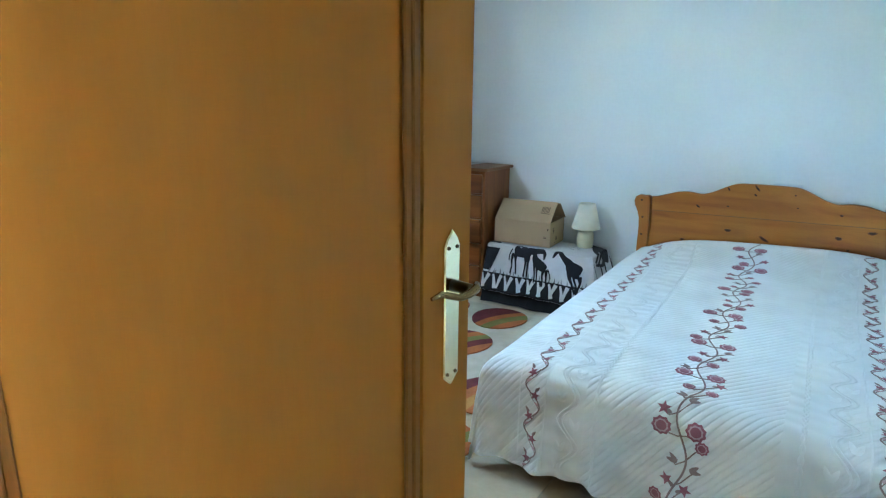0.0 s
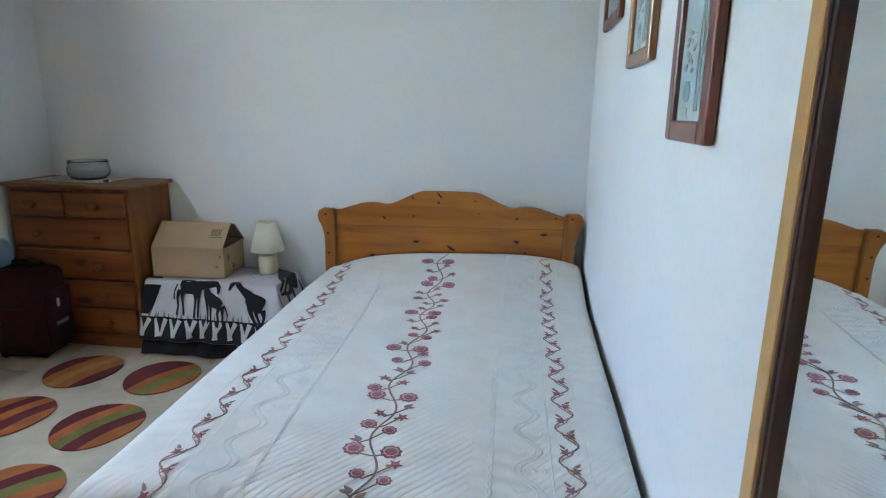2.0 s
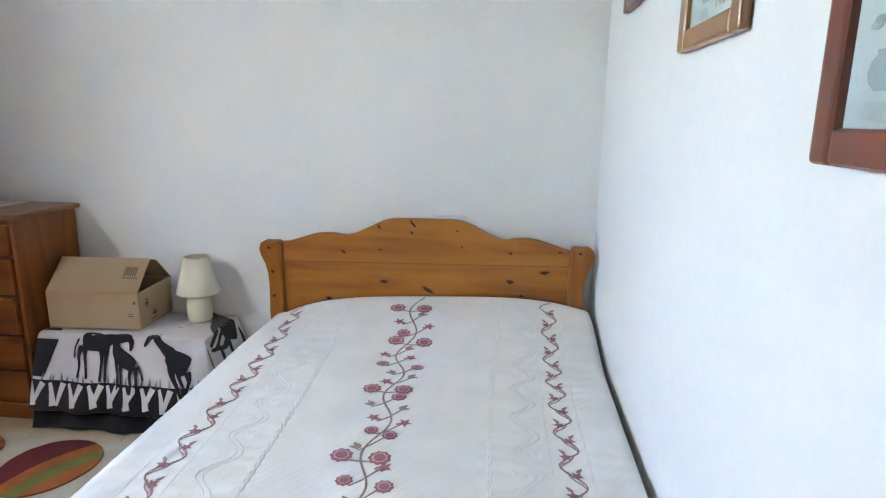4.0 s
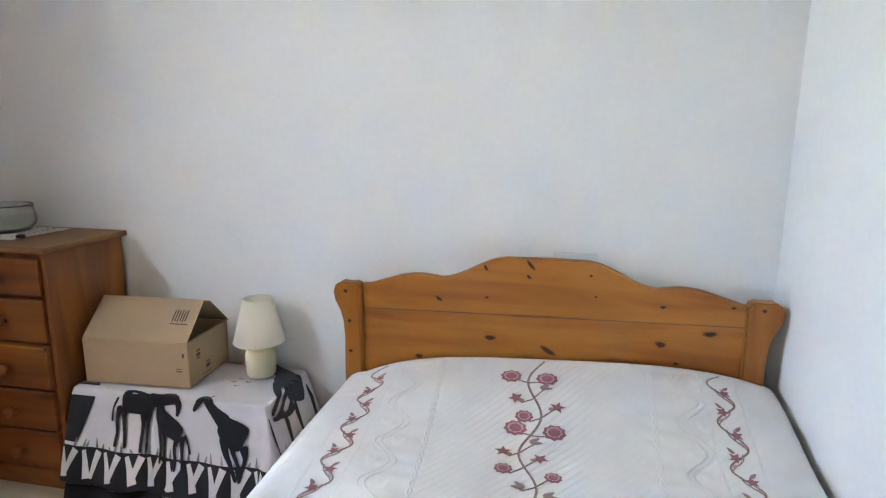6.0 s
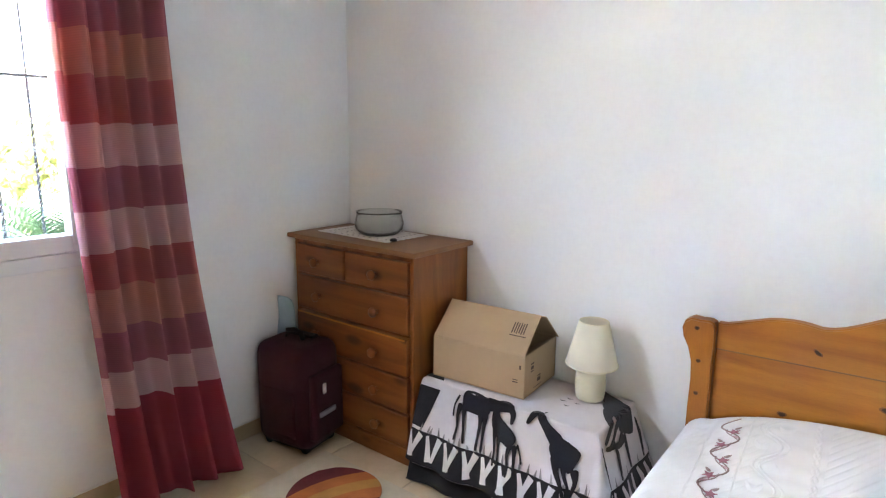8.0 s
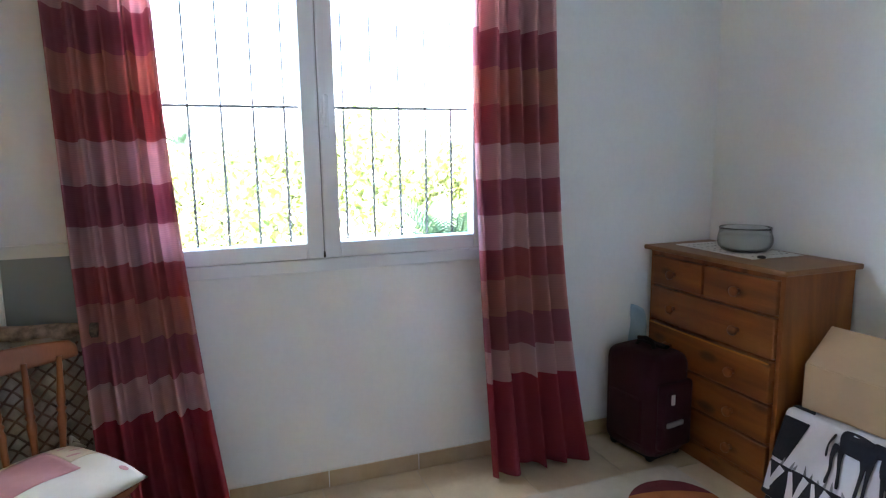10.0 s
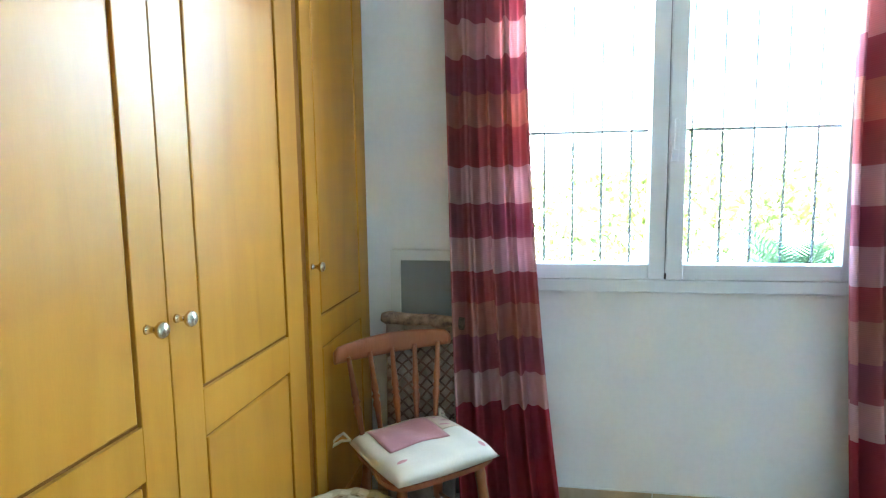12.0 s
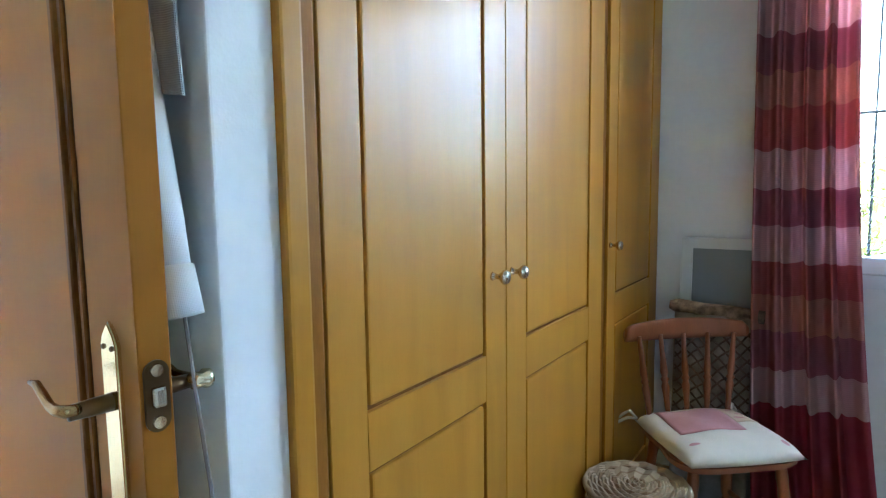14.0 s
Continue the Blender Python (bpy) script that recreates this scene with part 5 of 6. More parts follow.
for x, y in ((SX0 + 0.05, SY0 + 0.045), (SX1 - 0.05, SY0 + 0.045), (SX0 + 0.05, SY1 - 0.045), (SX1 - 0.05, SY1 - 0.045)):
    part("wheel", lathe([(0.0, -0.012), (0.020, -0.012), (0.022, -0.008), (0.022, 0.008), (0.020, 0.012), (0.0, 0.012)], 18, (x, y, F + 0.022), Matrix.Rotation(radians(90), 4, "X")), BLACK_RUBBER, case, smooth=True)
case.matrix_basis = case.matrix_basis @ Matrix.Rotation(radians(9), 4, "Z")
bag = thing("plastic_bag", "pale blue plastic bag wedged beside the chest", "bag", (-2.80, 3.57, 0.40))
part("bag", sheet(lambda u, v: (-2.843 + 0.020 * u + 0.005 * math.sin(11 * v + 5 * u), 3.508 + (0.10 - 0.04 * v ** 3) * u + 0.012 * v * v, 0.36 + (0.33 - 0.03 * u * u) * v), steps(0, 1, 14), steps(0, 1, 18), solid=0.003), BLUE_BAG, bag, smooth=True)

# ---- rug ----
rug = thing("rug", "cream shaggy rug with striped red and orange ovals", "rug", (-1.9, 2.6, F))
RX0, RX1, RY0, RY1 = -2.46, -1.28, 1.56, 3.46
part("rug_base", box(RX0, RX1, RY0, RY1, F + 0.001, F + 0.012, 0.004, 2), RUG_CREAM, rug)
OVALS = [
    [(RUG_RED, RUG_ORANGE, RUG_GOLD, RUG_ORANGE, RUG_RED), (RUG_ORANGE, RUG_GREEN, RUG_ORANGE, RUG_RED, RUG_RED), (RUG_RED, RUG_ORANGE, RUG_RED, RUG_GREEN, RUG_ORANGE)],
    [(RUG_ORANGE, RUG_RED, RUG_ORANGE, RUG_RED, RUG_ORANGE), (RUG_ORANGE, RUG_RED, RUG_GREEN, RUG_ORANGE, RUG_RED), (RUG_ORANGE, RUG_GOLD, RUG_RED, RUG_ORANGE, RUG_RED)],
    [(RUG_RED, RUG_GREEN, RUG_ORANGE, RUG_RED, RUG_GREEN), (RUG_RED, RUG_ORANGE, RUG_GREEN, RUG_RED, RUG_ORANGE), (RUG_RED, RUG_ORANGE, RUG_GOLD, RUG_ORANGE, RUG_RED)],
    [(RUG_ORANGE, RUG_RED, RUG_ORANGE, RUG_RED, RUG_GOLD), (RUG_RED, RUG_GREEN, RUG_ORANGE, RUG_RED, RUG_GREEN), (RUG_ORANGE, RUG_GREEN, RUG_ORANGE, RUG_RED, RUG_RED)],
]


def rug_oval(cx, cy, colours, tilt, stripes_turn):
    """An oval cut into slanting stripes, slightly higher than the ground pile."""
    a, b = 0.178, 0.195
    cuts = [-1.0, -0.62, -0.25, 0.08, 0.45, 1.0]
    c, d = math.cos(stripes_turn), math.sin(stripes_turn)
    for (lo, hi), mat in zip(zip(cuts, cuts[1:]), colours):
        bm, last = bmesh.new(), None
        for q in steps(lo, hi, 8):
            half = math.sqrt(max(0.0, 1 - q * q))
            row = []
            for p in steps(-half, half, 6):
                r = q + 0.22 * (1 - q * q) * (1 - (p / half) ** 2 if half > 1e-6 else 0.0) - 0.11 * (1 - q * q)
                u, v = p * c - r * d, p * d + r * c
                row.append(bm.verts.new((cx + a * u, cy + b * v, F + 0.0135)))
            if last:
                for k in range(6):
                    bm.faces.new((last[k], last[k + 1], row[k + 1], row[k]))
            last = row
        bmesh.ops.remove_doubles(bm, verts=bm.verts, dist=1e-5)
        bmesh.ops.solidify(bm, geom=bm.faces[:], thickness=-0.005)
        part("oval_stripe", bm, mat, rug)


for r in range(4):
    for q in range(3):
        rug_oval(-2.185 + 0.445 * q + 0.008 * r, 3.255 - 0.487 * r, OVALS[r][q], 0, radians((70, 62, 75, 66, 72, 58)[(r * 2 + q) % 6]))

# ---- mirror on the east wall ----
mirror = thing("wall_mirror", "tall mirror in a light pine frame with dark inner slip", "mirror", (EAST, 1.17, 0.35))
MY0, MY1, MZ0, MZ1 = 0.74, 1.470, 0.35, 1.95
for y0, y1, z0, z1 in ((MY1 - 0.038, MY1, MZ0, MZ1), (MY0, MY0 + 0.038, MZ0, MZ1), (MY0 + 0.038, MY1 - 0.038, MZ0, MZ0 + 0.038), (MY0 + 0.038, MY1 - 0.038, MZ1 - 0.038, MZ1)):
    part("frame", box(EAST - 0.022, EAST - 0.001, y0, y1, z0, z1, 0.004), MIRROR_WOOD, mirror)
i, w = 0.038, 0.024
for y0, y1, z0, z1 in ((MY1 - i - w, MY1 - i, MZ0 + i, MZ1 - i), (MY0 + i, MY0 + i + w, MZ0 + i, MZ1 - i), (MY0 + i + w, MY1 - i - w, MZ0 + i, MZ0 + i + w), (MY0 + i + w, MY1 - i - w, MZ1 - i - w, MZ1 - i)):
    slip = part("slip", box(EAST - 0.019, EAST - 0.001, y0, y1, z0, z1, 0.003), MIRROR_DARK, mirror, "dark walnut inner slip")
    if z1 - z0 > 1:
        part("bead", tube([(EAST - 0.019, (y0 + y1) / 2, z0 + 0.01), (EAST - 0.019, (y0 + y1) / 2, z1 - 0.01)], 0.003, 8), MIRROR_DARK, slip, "dark bead", smooth=True)
i += w
part("mirror_glass", box(EAST - 0.008, EAST - 0.002, MY0 + i, MY1 - i, MZ0 + i, MZ1 - i), MIRROR, mirror, "silvered glass")

# ---- three pictures stepping up the east wall ----
def picture(y0, y1, z0, z1, mat, label, seed):
    p = thing("picture", label, "picture", (EAST, (y0 + y1) / 2, z0), group="pictures on the wall")
    w = 0.045
    for a, b, c, d in ((y0, y0 + w, z0, z1), (y1 - w, y1, z0, z1), (y0 + w, y1 - w, z0, z0 + w), (y0 + w, y1 - w, z1 - w, z1)):
        part("frame", box(EAST - 0.026, EAST - 0.001, a, b, c, d, 0.009, 3), mat, p)
    canvas = part("print", box(EAST - 0.012, EAST - 0.002, y0 + w, y1 - w, z0 + w, z1 - w), MAT_BLUE, p, "pale blue-grey print")
    r = random.Random(seed)
    yc, zb = (y0 + y1) / 2, z0 + w
    m = Matrix(((0, 1, 0, EAST - 0.0138), (1, 0, 0, 0), (0, 0, 1, 0), (0, 0, 0, 1)))

    def shape(o, mt, name):
        part(name, slab(o, 0.0012, m), mt, canvas)
    # a small pot with a twisted tree, and tall draped columns
    shape([(yc + 0.045 + a, zb + b) for a, b in ((-0.012, 0.040), (0.012, 0.040), (0.024, 0.048), (0.029, 0.060), (0.024, 0.072), (0.014, 0.079), (0.016, 0.084), (-0.016, 0.084), (-0.014, 0.079), (-0.024, 0.072), (-0.029, 0.060), (-0.024, 0.048))], PRINT_GREY, "painted_pot")
    for k in range(16):
        a0 = r.uniform(-0.034, 0.036)
        z = 0.105 + 0.0055 * k
        shape([(yc + 0.045 + a0 + 0.011 * math.cos(t), zb + z + 0.005 * math.sin(t)) for t in (2 * math.pi * q / 9 for q in range(9))], PRINT_PALE if k % 2 else PRINT_GREY, "painted_foliage")
    for k in range(4):
        yy = yc - 0.028 - 0.021 * k
        shape([(yy, zb + 0.02), (yy + 0.007, zb + 0.02), (yy + 0.012, zb + 0.20), (yy + 0.003 + 0.01 * k, z1 - w - 0.02), (yy - 0.004 + 0.01 * k, z1 - w - 0.02), (yy + 0.004, zb + 0.2)], PRINT_PALE, "painted_drape")
    shape([(yc + 0.05 + a, zb + b) for a, b in ((-0.03, 0.005), (0.035, 0.012), (0.02, 0.03), (-0.02, 0.028))], PRINT_PALE, "painted_shadow")


picture(1.842, 2.152, 1.358, 1.84, MAHOGANY, "pale print in a red mahogany frame", 1)
picture(2.455, 2.83, 1.565, 2.05, GOLD_WOOD, "pale print in a golden brown frame", 2)
picture(3.11, 3.57, 1.775, 2.26, MAHOGANY, "small pale print in a reddish frame near the corner", 3)

# ---- wall socket above the headboard ----
socket = thing("wall_socket", "white light switch and socket plate behind the headboard", "socket", (-0.24, NORTH, 0.94))
part("plate", box(-0.315, -0.165, NORTH - 0.010, NORTH - 0.001, 0.905, 0.985, 0.004), WHITE_PVC, socket)
part("rocker", box(-0.30, -0.245, NORTH - 0.014, NORTH - 0.010, 0.918, 0.972, 0.002), WHITE_PVC, socket)
part("outlet", lathe([(0.0, 0.0), (0.022, 0.0), (0.024, 0.004), (0.0, 0.004)], 20, (-0.205, NORTH - 0.010, 0.945), Matrix.Rotation(radians(90), 4, "X")), WHITE_PVC, socket)

# ---- chair with its cushion ----
chair = thing("chair", "red-brown spindle-back wooden chair facing the room", "chair", (-2.330, 1.120, F), turn=-48.5)


def turned(p, q, prof, segs=12):
    """A turned spindle from p to q; prof: (share of the length, radius)."""
    p, q = Vector(p), Vector(q)
    return tube([p + (q - p) * k for k, _ in prof], [r for _, r in prof], segs)


seat_o = [(0.20 * math.copysign(abs(math.cos(a)) ** 0.45, math.cos(a)) * (1.0 + 0.08 * (math.sin(a) > 0)), 0.195 * math.copysign(abs(math.sin(a)) ** 0.45, math.sin(a))) for a in (2 * math.pi * k / 40 for k in range(40))]
sb = slab(seat_o, 0.03, Matrix(((1, 0, 0, 0), (0, 0, -1, 0), (0, 1, 0, 0.425), (0, 0, 0, 1))), 0.008)
sb.transform(Matrix.Diagonal((1, -1, 1, 1)))
part("seat", sb, CHAIR_WOOD, chair, world=False)
LEG = [(0, 0.013), (0.2, 0.014), (0.3, 0.018), (0.34, 0.013), (0.37, 0.019), (0.6, 0.021), (0.8, 0.017), (0.86, 0.020), (1, 0.016)]
for x, y in ((-0.15, 0.13), (0.15, 0.13), (-0.14, -0.14), (0.14, -0.14)):
    part("leg", turned((x * 1.28, y * 1.32, 0.0), (x, y, 0.430), LEG), CHAIR_WOOD, chair, smooth=True, world=False)
for a, b in (((-0.17, 0.15, 0.17), (-0.165, -0.16, 0.17)), ((0.17, 0.15, 0.17), (0.165, -0.16, 0.17)), ((-0.165, 0.0, 0.17), (0.165, 0.0, 0.17))):
    part("stretcher", turned(a, b, [(0, 0.008), (0.3, 0.012), (0.5, 0.014), (0.7, 0.012), (1, 0.008)]), CHAIR_WOOD, chair, smooth=True, world=False)
SPIN = [(0, 0.010), (0.12, 0.009), (0.30, 0.011), (0.42, 0.015), (0.47, 0.010), (0.50, 0.016), (0.53, 0.010), (0.58, 0.014), (0.75, 0.010), (1, 0.008)]
for k in range(5):
    u = (k - 2) / 2
    part("spindle", turned((0.150 * u, -0.160 - 0.010 * (1 - u * u), 0.445), (0.188 * u, -0.192 - 0.026 * (1 - u * u), 0.775), SPIN), CHAIR_WOOD, chair, smooth=True, world=False)


def crest_point(u, v):
    x = 0.240 * u
    y = -0.195 - 0.030 * (1 - u * u)
    th = 0.011 + 0.006 * (abs(u) > 0.92)
    h0, h1 = 0.752 + 0.004 * u * u, 0.815 + 0.018 * (1 - u * u) - 0.012 * (abs(u) > 0.96)
    a = 2 * math.pi * v
    return (x, y + th * math.cos(a), (h0 + h1) / 2 + (h1 - h0) / 2 * math.sin(a))


cb = sheet(crest_point, steps(-1, 1, 30), steps(0, 1, 14))
bmesh.ops.remove_doubles(cb, verts=cb.verts, dist=1e-5)
bmesh.ops.holes_fill(cb, edges=[e for e in cb.edges if e.is_boundary])
part("crest_rail", cb, CHAIR_WOOD, chair, smooth=True, world=False)
cushion = thing("seat_cushion", "cream seat cushion with a pink printed patch and ties", "cushion", (-2.330, 1.120, F + 0.455), turn=-48.5)


def pillow(u, v, top):
    c = (1 - abs(u) ** 5) * (1 - abs(v) ** 5)
    h = 0.046 * c ** 0.5 if top else 0.0
    return Vector((0.205 * u * (1 - 0.04 * v * v), 0.205 * v * (1 - 0.05 * u * u), 0.002 + h + (0.004 * math.sin(6 * u + 4 * v) * c if top else 0)))


cb = sheet(lambda u, v: pillow(u, v, True), steps(-1, 1, 26), steps(-1, 1, 26))
merge(cb, sheet(lambda u, v: pillow(u, v, False), steps(-1, 1, 26), steps(-1, 1, 26)))
bmesh.ops.remove_doubles(cb, verts=cb.verts, dist=1e-4)
pad = part("pad", cb, CUSHION, cushion, smooth=True, world=False)
for u0, u1, v0, v1, mat, nm in ((-0.44, 0.72, -0.76, 0.22, CUSHION_PINK, "pink_patch"), (-0.88, 0.70, -0.94, -0.78, CUSHION_PEACH, "peach_band"), (-0.86, -0.44, -0.76, -0.05, CUSHION_PEACH, "peach_band")):
    part(nm, sheet(lambda u, v: pillow(u, v, True) + Vector((0, 0, 0.0022)), steps(u0, u1, 14), steps(v0, v1, 14), solid=0.001), mat, pad, smooth=True, world=False)
for u, v, w, h, t in ((-0.62, -0.60, 0.10, 0.03, 0.5), (-0.72, -0.40, 0.12, 0.03, 0.2), (-0.58, -0.20, 0.10, 0.03, -0.3), (-0.78, 0.72, 0.05, 0.09, 0.1), (0.72, 0.62, 0.10, 0.04, 0.1)):
    rim = [pillow(u + w * math.cos(a) * math.cos(t) - h * math.sin(a) * math.sin(t), v + w * math.cos(a) * math.sin(t) + h * math.sin(a) * math.cos(t), True) + Vector((0, 0, 0.0034)) for a in (2 * math.pi * k / 12 for k in range(12))]
    b2 = bmesh.new()
    b2.faces.new([b2.verts.new(p) for p in rim])
    part("printed_leaf", b2, CUSHION_PINK, pad, world=False)
for sx in (-1, 1):
    for dx, dz in ((0.05, -0.015), (0.035, 0.012)):
        pts = [(sx * 0.19, -0.19, 0.01), (sx * (0.19 + dx * 0.5), -0.215, 0.02 + dz), (sx * (0.19 + dx), -0.235, 0.0 + dz), (sx * (0.2 + dx * 1.3), -0.24, -0.02 + dz)]
        part("tie", tube(pts, [0.004, 0.006, 0.006, 0.003], 6), CUSHION, cushion, world=False)

# ---- wicker basket with its lid ----
basket = thing("wicker_basket", "round woven wicker basket with a flat lid", "basket", (-1.985, 0.955, F))
R, HB = 0.152, 0.385
for k in range(24):
    a = 2 * math.pi * k / 24
    part("stake", tube([((R - 0.03 + 0.03 * q) * math.cos(a), (R - 0.03 + 0.03 * q) * math.sin(a), 0.005 + q * HB) for q in steps(0, 1, 4)], 0.004, 5), WICKER, basket, world=False)
for j in range(26):
    z = 0.01 + HB * j / 26
    r0 = R - 0.03 + 0.03 * j / 26
    part("weave", tube([((r0 + 0.005 * (1 if (k + j) % 2 else -1)) * math.cos(2 * math.pi * k / 24), (r0 + 0.005 * (1 if (k + j) % 2 else -1)) * math.sin(2 * math.pi * k / 24), z) for k in range(24)], 0.0065, 5, True), WICKER_PALE if j % 3 else WICKER, basket, world=False)
lid = part("lid", lathe([(0.0, HB + 0.005), (R - 0.01, HB + 0.005), (R - 0.01, HB + 0.009), (0.0, HB + 0.013)], 32), WICKER, basket, world=False)
for j in range(13):
    r0 = 0.014 + (R - 0.006 - 0.014) * j / 12
    n = max(10, 2 * int(4 + 12 * r0 / R))
    part("coil", tube([(r0 * math.cos(2 * math.pi * k / n), r0 * math.sin(2 * math.pi * k / n), HB + 0.014 - 0.006 * (r0 / R) ** 2 + 0.004 * (1 if (k + j) % 2 else -1)) for k in range(n)], 0.0068, 5, True), WICKER_PALE if j % 4 != 1 else WICKER, lid, world=False)
part("rim", tube([((R + 0.004) * math.cos(a), (R + 0.004) * math.sin(a), HB + 0.004 + 0.003 * math.sin(14 * a)) for a in steps(0, 2 * math.pi, 48)[:-1]], 0.010, 8, True), WICKER_PALE, lid, smooth=True, world=False)

# ---- white framed panel and folded cover behind the chair ----
board = thing("framed_panel", "white framed panel with grey glazing leaning on the wall", "framed panel", (-2.82, 1.12, F))
lean = lambda z: -2.838 + 0.045 * (1.15 - z)


def leaning(y0, y1, z0, z1, thick, off):
    bm = bmesh.new()
    c = [(lean(z) + off + o, y, z) for z in (z0, z1) for y in (y0, y1) for o in (0, thick)]
    v = [bm.verts.new(p) for p in c]
    bmesh.ops.convex_hull(bm, input=v)
    return bm


for a, b, c, d in ((0.895, 0.938, F, 1.148), (1.21, 1.253, F, 1.148), (0.938, 1.21, 1.105, 1.148), (0.938, 1.21, F, 0.09)):
    part("frame", leaning(a, b, c, d, 0.025, 0.0), WHITE_PAINT, board)
part("glazing", leaning(0.938, 1.21, 0.09, 1.105, 0.008, 0.006), GREY_PANEL, board, "dull grey glazing")
folded = thing("folded_cover", "brown floral patterned cover folded over a board", "folded cover", (-2.72, 1.05, F))
part("roll", tube([(-2.742, 0.868, 0.872), (-2.744, 0.90, 0.868), (-2.742, 1.0, 0.862), (-2.744, 1.1, 0.858), (-2.742, 1.22, 0.852)], [0.018, 0.031, 0.028, 0.030, 0.026], 12), MOTTLED, folded, smooth=True)
part("front_fall", sheet(lambda u, v: (-2.725 + 0.035 * (1 - v) + 0.006 * math.sin(14 * u), 0.895 + 0.29 * u, F + 0.002 + (0.845 - F) * v), steps(0, 1, 20), steps(0, 1, 12), solid=0.006), BEIGE_PRINT, folded, smooth=True)


def cover_point(y, z):
    return (-2.7165 + 0.035 * (1 - (z - F) / (0.845 - F)) + 0.006 * math.sin(14 * (y - 0.895) / 0.29), y, z)


# a printed net of crossing lines
for way in (1, -1):
    for k in range(-9, 12):
        line = [(0.90 + 0.28 * q, 0.30 + 0.052 * k + way * 0.28 * q + (0 if way > 0 else 0.28)) for q in steps(0, 1, 16)]
        line = [cover_point(y, z + 0.006 * math.sin(60 * y)) for y, z in line if 0.24 < z < 0.825]
        if len(line) > 2:
            part("printed_line", tube(line, 0.0038, 4), BROWN_PRINT, folded)
part("lower_band", sheet(lambda u, v: (-2.719 + 0.035 * (1 - v * 0.25) + 0.006 * math.sin(14 * u), 0.895 + 0.29 * u, F + 0.004 + 0.20 * v), steps(0, 1, 20), steps(0, 1, 4), solid=0.004), GREY_CLOTH, folded, smooth=True)

# ---- outside ----
structure("ground", box(-400, 400, -400, 400, -0.5, -0.35), SOIL, "pale dry garden ground", "ground")


def cycad(at, count, length, seed, trunk_h, label):
    """A squat palm: a rough trunk and arching fronds, each with two rows of narrow leaflets."""
    r = random.Random(seed)
    p = thing("palm", label, "palm", at)
    part("trunk", lathe([(0.0, 0.0), (0.16, 0.0), (0.17, 0.1), (0.14, trunk_h * 0.5), (0.15, trunk_h * 0.8), (0.10, trunk_h), (0.0, trunk_h + 0.05)], 14), BARK, p, world=False)
    for k in range(count):
        a = 2 * math.pi * k * 0.382 + r.uniform(-0.1, 0.1)
        rise = 0.25 + 1.05 * (k / count) + r.uniform(-0.08, 0.08)
        ln = length * r.uniform(0.8, 1.05)
        pts = []
        for q in steps(0, 1, 14):
            e = rise - 0.9 * q * q
            pts.append(Vector((0, 0, trunk_h)) + Vector((math.cos(a) * ln * q * math.cos(rise * 0.8), math.sin(a) * ln * q * math.cos(rise * 0.8), ln * q * math.sin(rise) - 0.55 * ln * q * q * (1.2 - rise * 0.5))))
        bm = tube(pts, [0.010 * (1 - 0.8 * i / 14) for i in range(15)], 5)
        for i in range(2, 20):
            f = i / 20
            base = pts[int(f * 14)].lerp(pts[min(14, int(f * 14) + 1)], f * 14 - int(f * 14))
            d = (pts[min(14, int(f * 14) + 1)] - pts[int(f * 14)]).normalized()
            side = d.cross(Vector((0, 0, 1))).normalized()
            up = side.cross(d)
            ll = ln * 0.20 * math.sin(math.pi * min(0.97, f * 0.85 + 0.15))
            for s in (-1, 1):
                tip = base + ll * (side * s * 0.85 + d * 0.5 + up * 0.22)
                w = d * 0.0095
                v = [bm.verts.new(q) for q in (base - w, base + w, base.lerp(tip, 0.6) + w * 0.7, tip, base.lerp(tip, 0.6) - w * 0.7)]
                bm.faces.new(v)
        part("frond", bm, PALM_LEAF, p, world=False)
    return p


cycad((-4.75, 3.30, -0.35), 60, 0.86, 4, 0.94, "dark green cycad palm outside the window")
cycad((-6.6, 4.85, -0.35), 24, 0.8, 7, 1.85, "tall feathery palm further off in the garden")
cycad((-9.5, 1.1, -0.35), 20, 1.0, 12, 2.0, "distant green palm behind the hedge")


def hedge(name, label, x0, x1, y0, y1, z0, z1, count, seed, size):
    """A loose hedge: many small leaf blades, thinner at its rim, with gaps."""
    r = random.Random(seed)
    verts, faces = [], []
    for _ in range(count):
        x, y = r.uniform(x0, x1), r.uniform(y0, y1)
        topz = z1 + 0.22 * math.sin(1.7 * y + seed) + 0.15 * math.sin(4.1 * y) + r.gauss(0, 0.10)
        z = z0 + (topz - z0) * r.random() ** 0.75
        if noise.noise(Vector((x * 1.6, y * 1.6, z * 1.6))) < -0.22:
            continue
        c = Vector((x, y, z))
        a = Vector((r.gauss(0, 1), r.gauss(0, 1), r.gauss(0, 1))).normalized()
        b = a.cross(Vector((r.gauss(0, 1), r.gauss(0, 1), r.gauss(0, 1)))).normalized()
        s = size * r.uniform(0.6, 1.4)
        n = len(verts)
        verts += [c - a * s, c + b * s * 0.45, c + a * s, c - b * s * 0.45]
        faces.append((n, n + 1, n + 2, n + 3))
    me = bpy.data.meshes.new(name)
    me.from_pydata(verts, [], faces)
    me.materials.append(LEAF)
    return tagged(new(name, me), label, "hedge", "", "stuff")


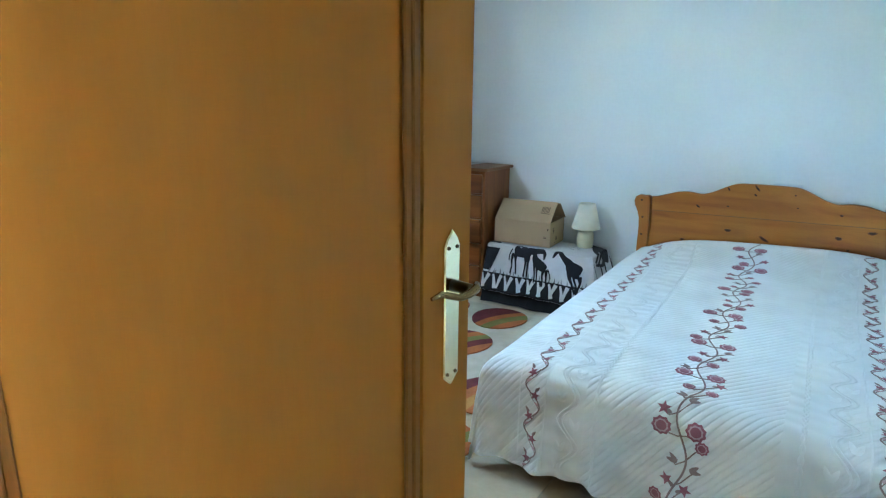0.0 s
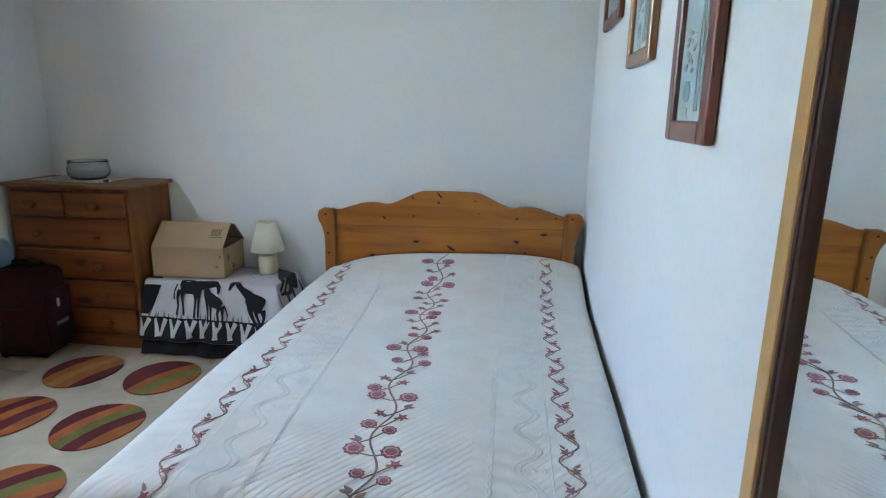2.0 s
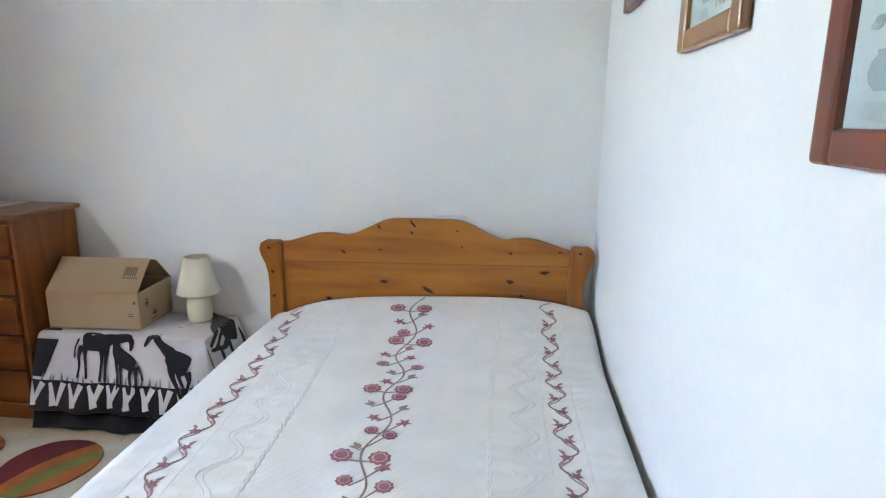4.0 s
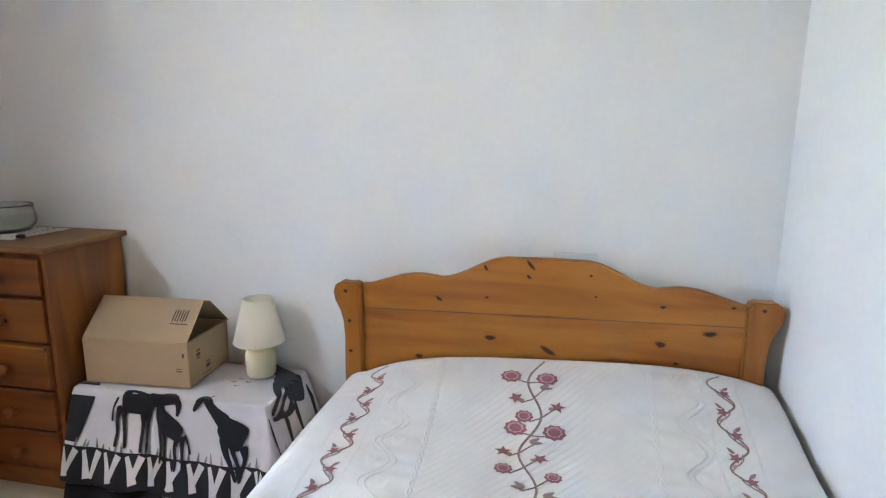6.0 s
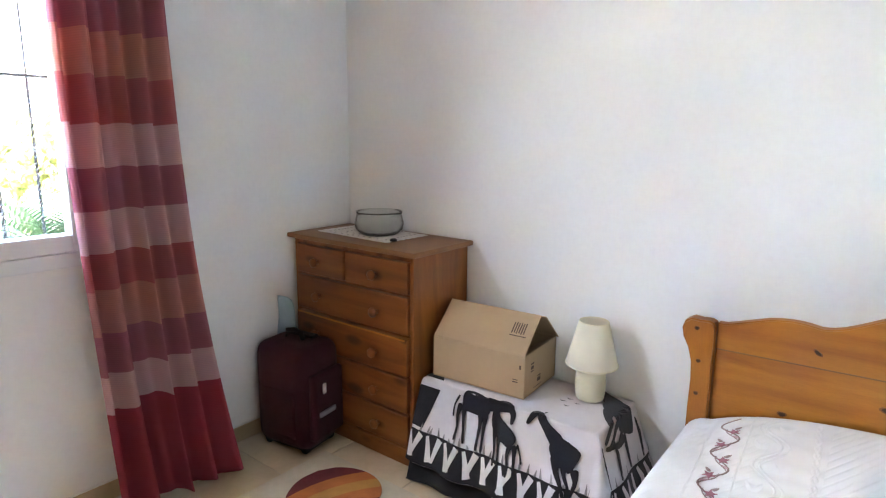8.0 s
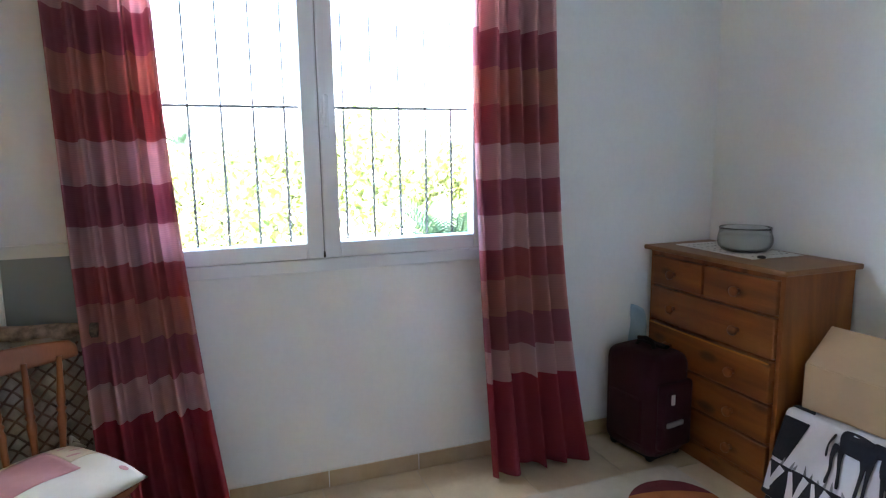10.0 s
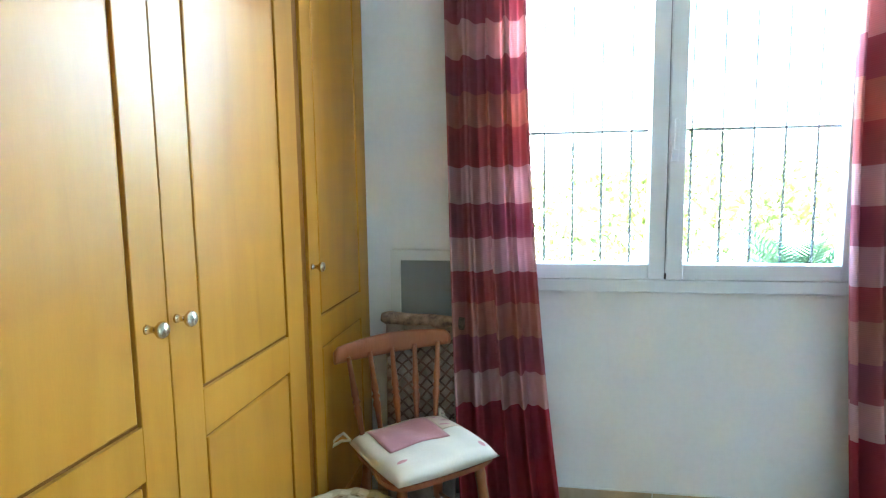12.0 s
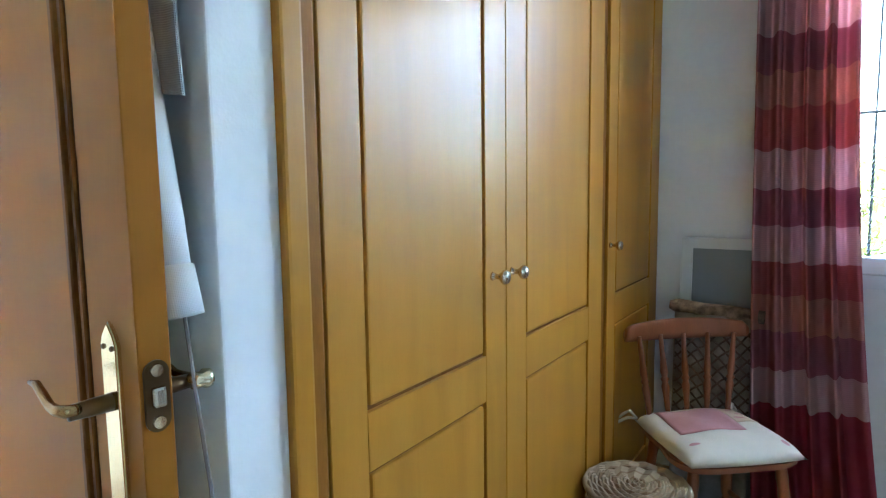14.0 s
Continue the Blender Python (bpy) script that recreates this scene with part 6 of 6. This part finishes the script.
hedge("hedge", "sunlit yellow-green garden hedge beyond the window bars", -9.2, -8.0, -7.0, 11.0, -0.35, 1.75, 42000, 2, 0.075)
hedge("bush", "loose leafy shrub behind the window bars", -5.5, -5.1, 1.35, 1.95, -0.35, 1.30, 1100, 6, 0.045)

# ---- floor tiles and skirting ----
pitch, joint = 0.42, 0.004
tile_meshes = {}
y = -0.13
row = 0
while y < NORTH - 0.01:
    y1 = min(y + pitch - joint, NORTH)
    x = WEST
    while x < EAST - 0.01:
        x1 = min(x + pitch - joint, EAST)
        key = (round(x1 - x, 3), round(y1 - y, 3))
        if key not in tile_meshes:
            b = box(0, x1 - x, 0, y1 - y, -0.003, 0.0, 0.0012, 1)
            tile = mesh_object("tile", b, TILE)
            tile_meshes[key] = tile.data
        else:
            tile = new("tile", tile_meshes[key])
        tile.matrix_basis = Matrix.Translation((x, y, F))
        tile.parent = floor
        x += pitch
    y += pitch
    row += 1
skirting = tagged(new("skirting"), "beige ceramic tile skirting along the walls", "skirting", "", "structure")
SK = 0.115


def skirt(p, q, out):
    """A run of skirting tiles from p to q, standing out by 8 mm along out."""
    p, q = Vector((*p, 0)), Vector((*q, 0))
    n = max(1, round((q - p).length / pitch))
    d = (q - p) / n
    for k in range(n):
        a, b = p + d * k + d.normalized() * 0.002, p + d * (k + 1) - d.normalized() * 0.002
        o = Vector((*out, 0)) * 0.009
        xs_, ys_ = sorted((a.x, b.x + o.x)), sorted((a.y, b.y + o.y))
        part("skirting_tile", box(xs_[0], xs_[1], ys_[0], ys_[1], F + 0.0006, SK, 0.002, 1), SKIRT_TILE, skirting)
    xs_, ys_ = sorted((p.x, q.x + out[0] * 0.006)), sorted((p.y, q.y + out[1] * 0.006))
    part("grout_line", box(xs_[0], xs_[1], ys_[0], ys_[1], SK, SK + 0.006, 0.001, 1), WHITE_PAINT, skirting)


skirt((WEST, 0.80), (WEST, NORTH), (1, 0))
skirt((WEST + 0.01, NORTH), (EAST - 0.01, NORTH), (0, -1))
skirt((EAST, 0.03), (EAST, NORTH - 0.01), (-1, 0))
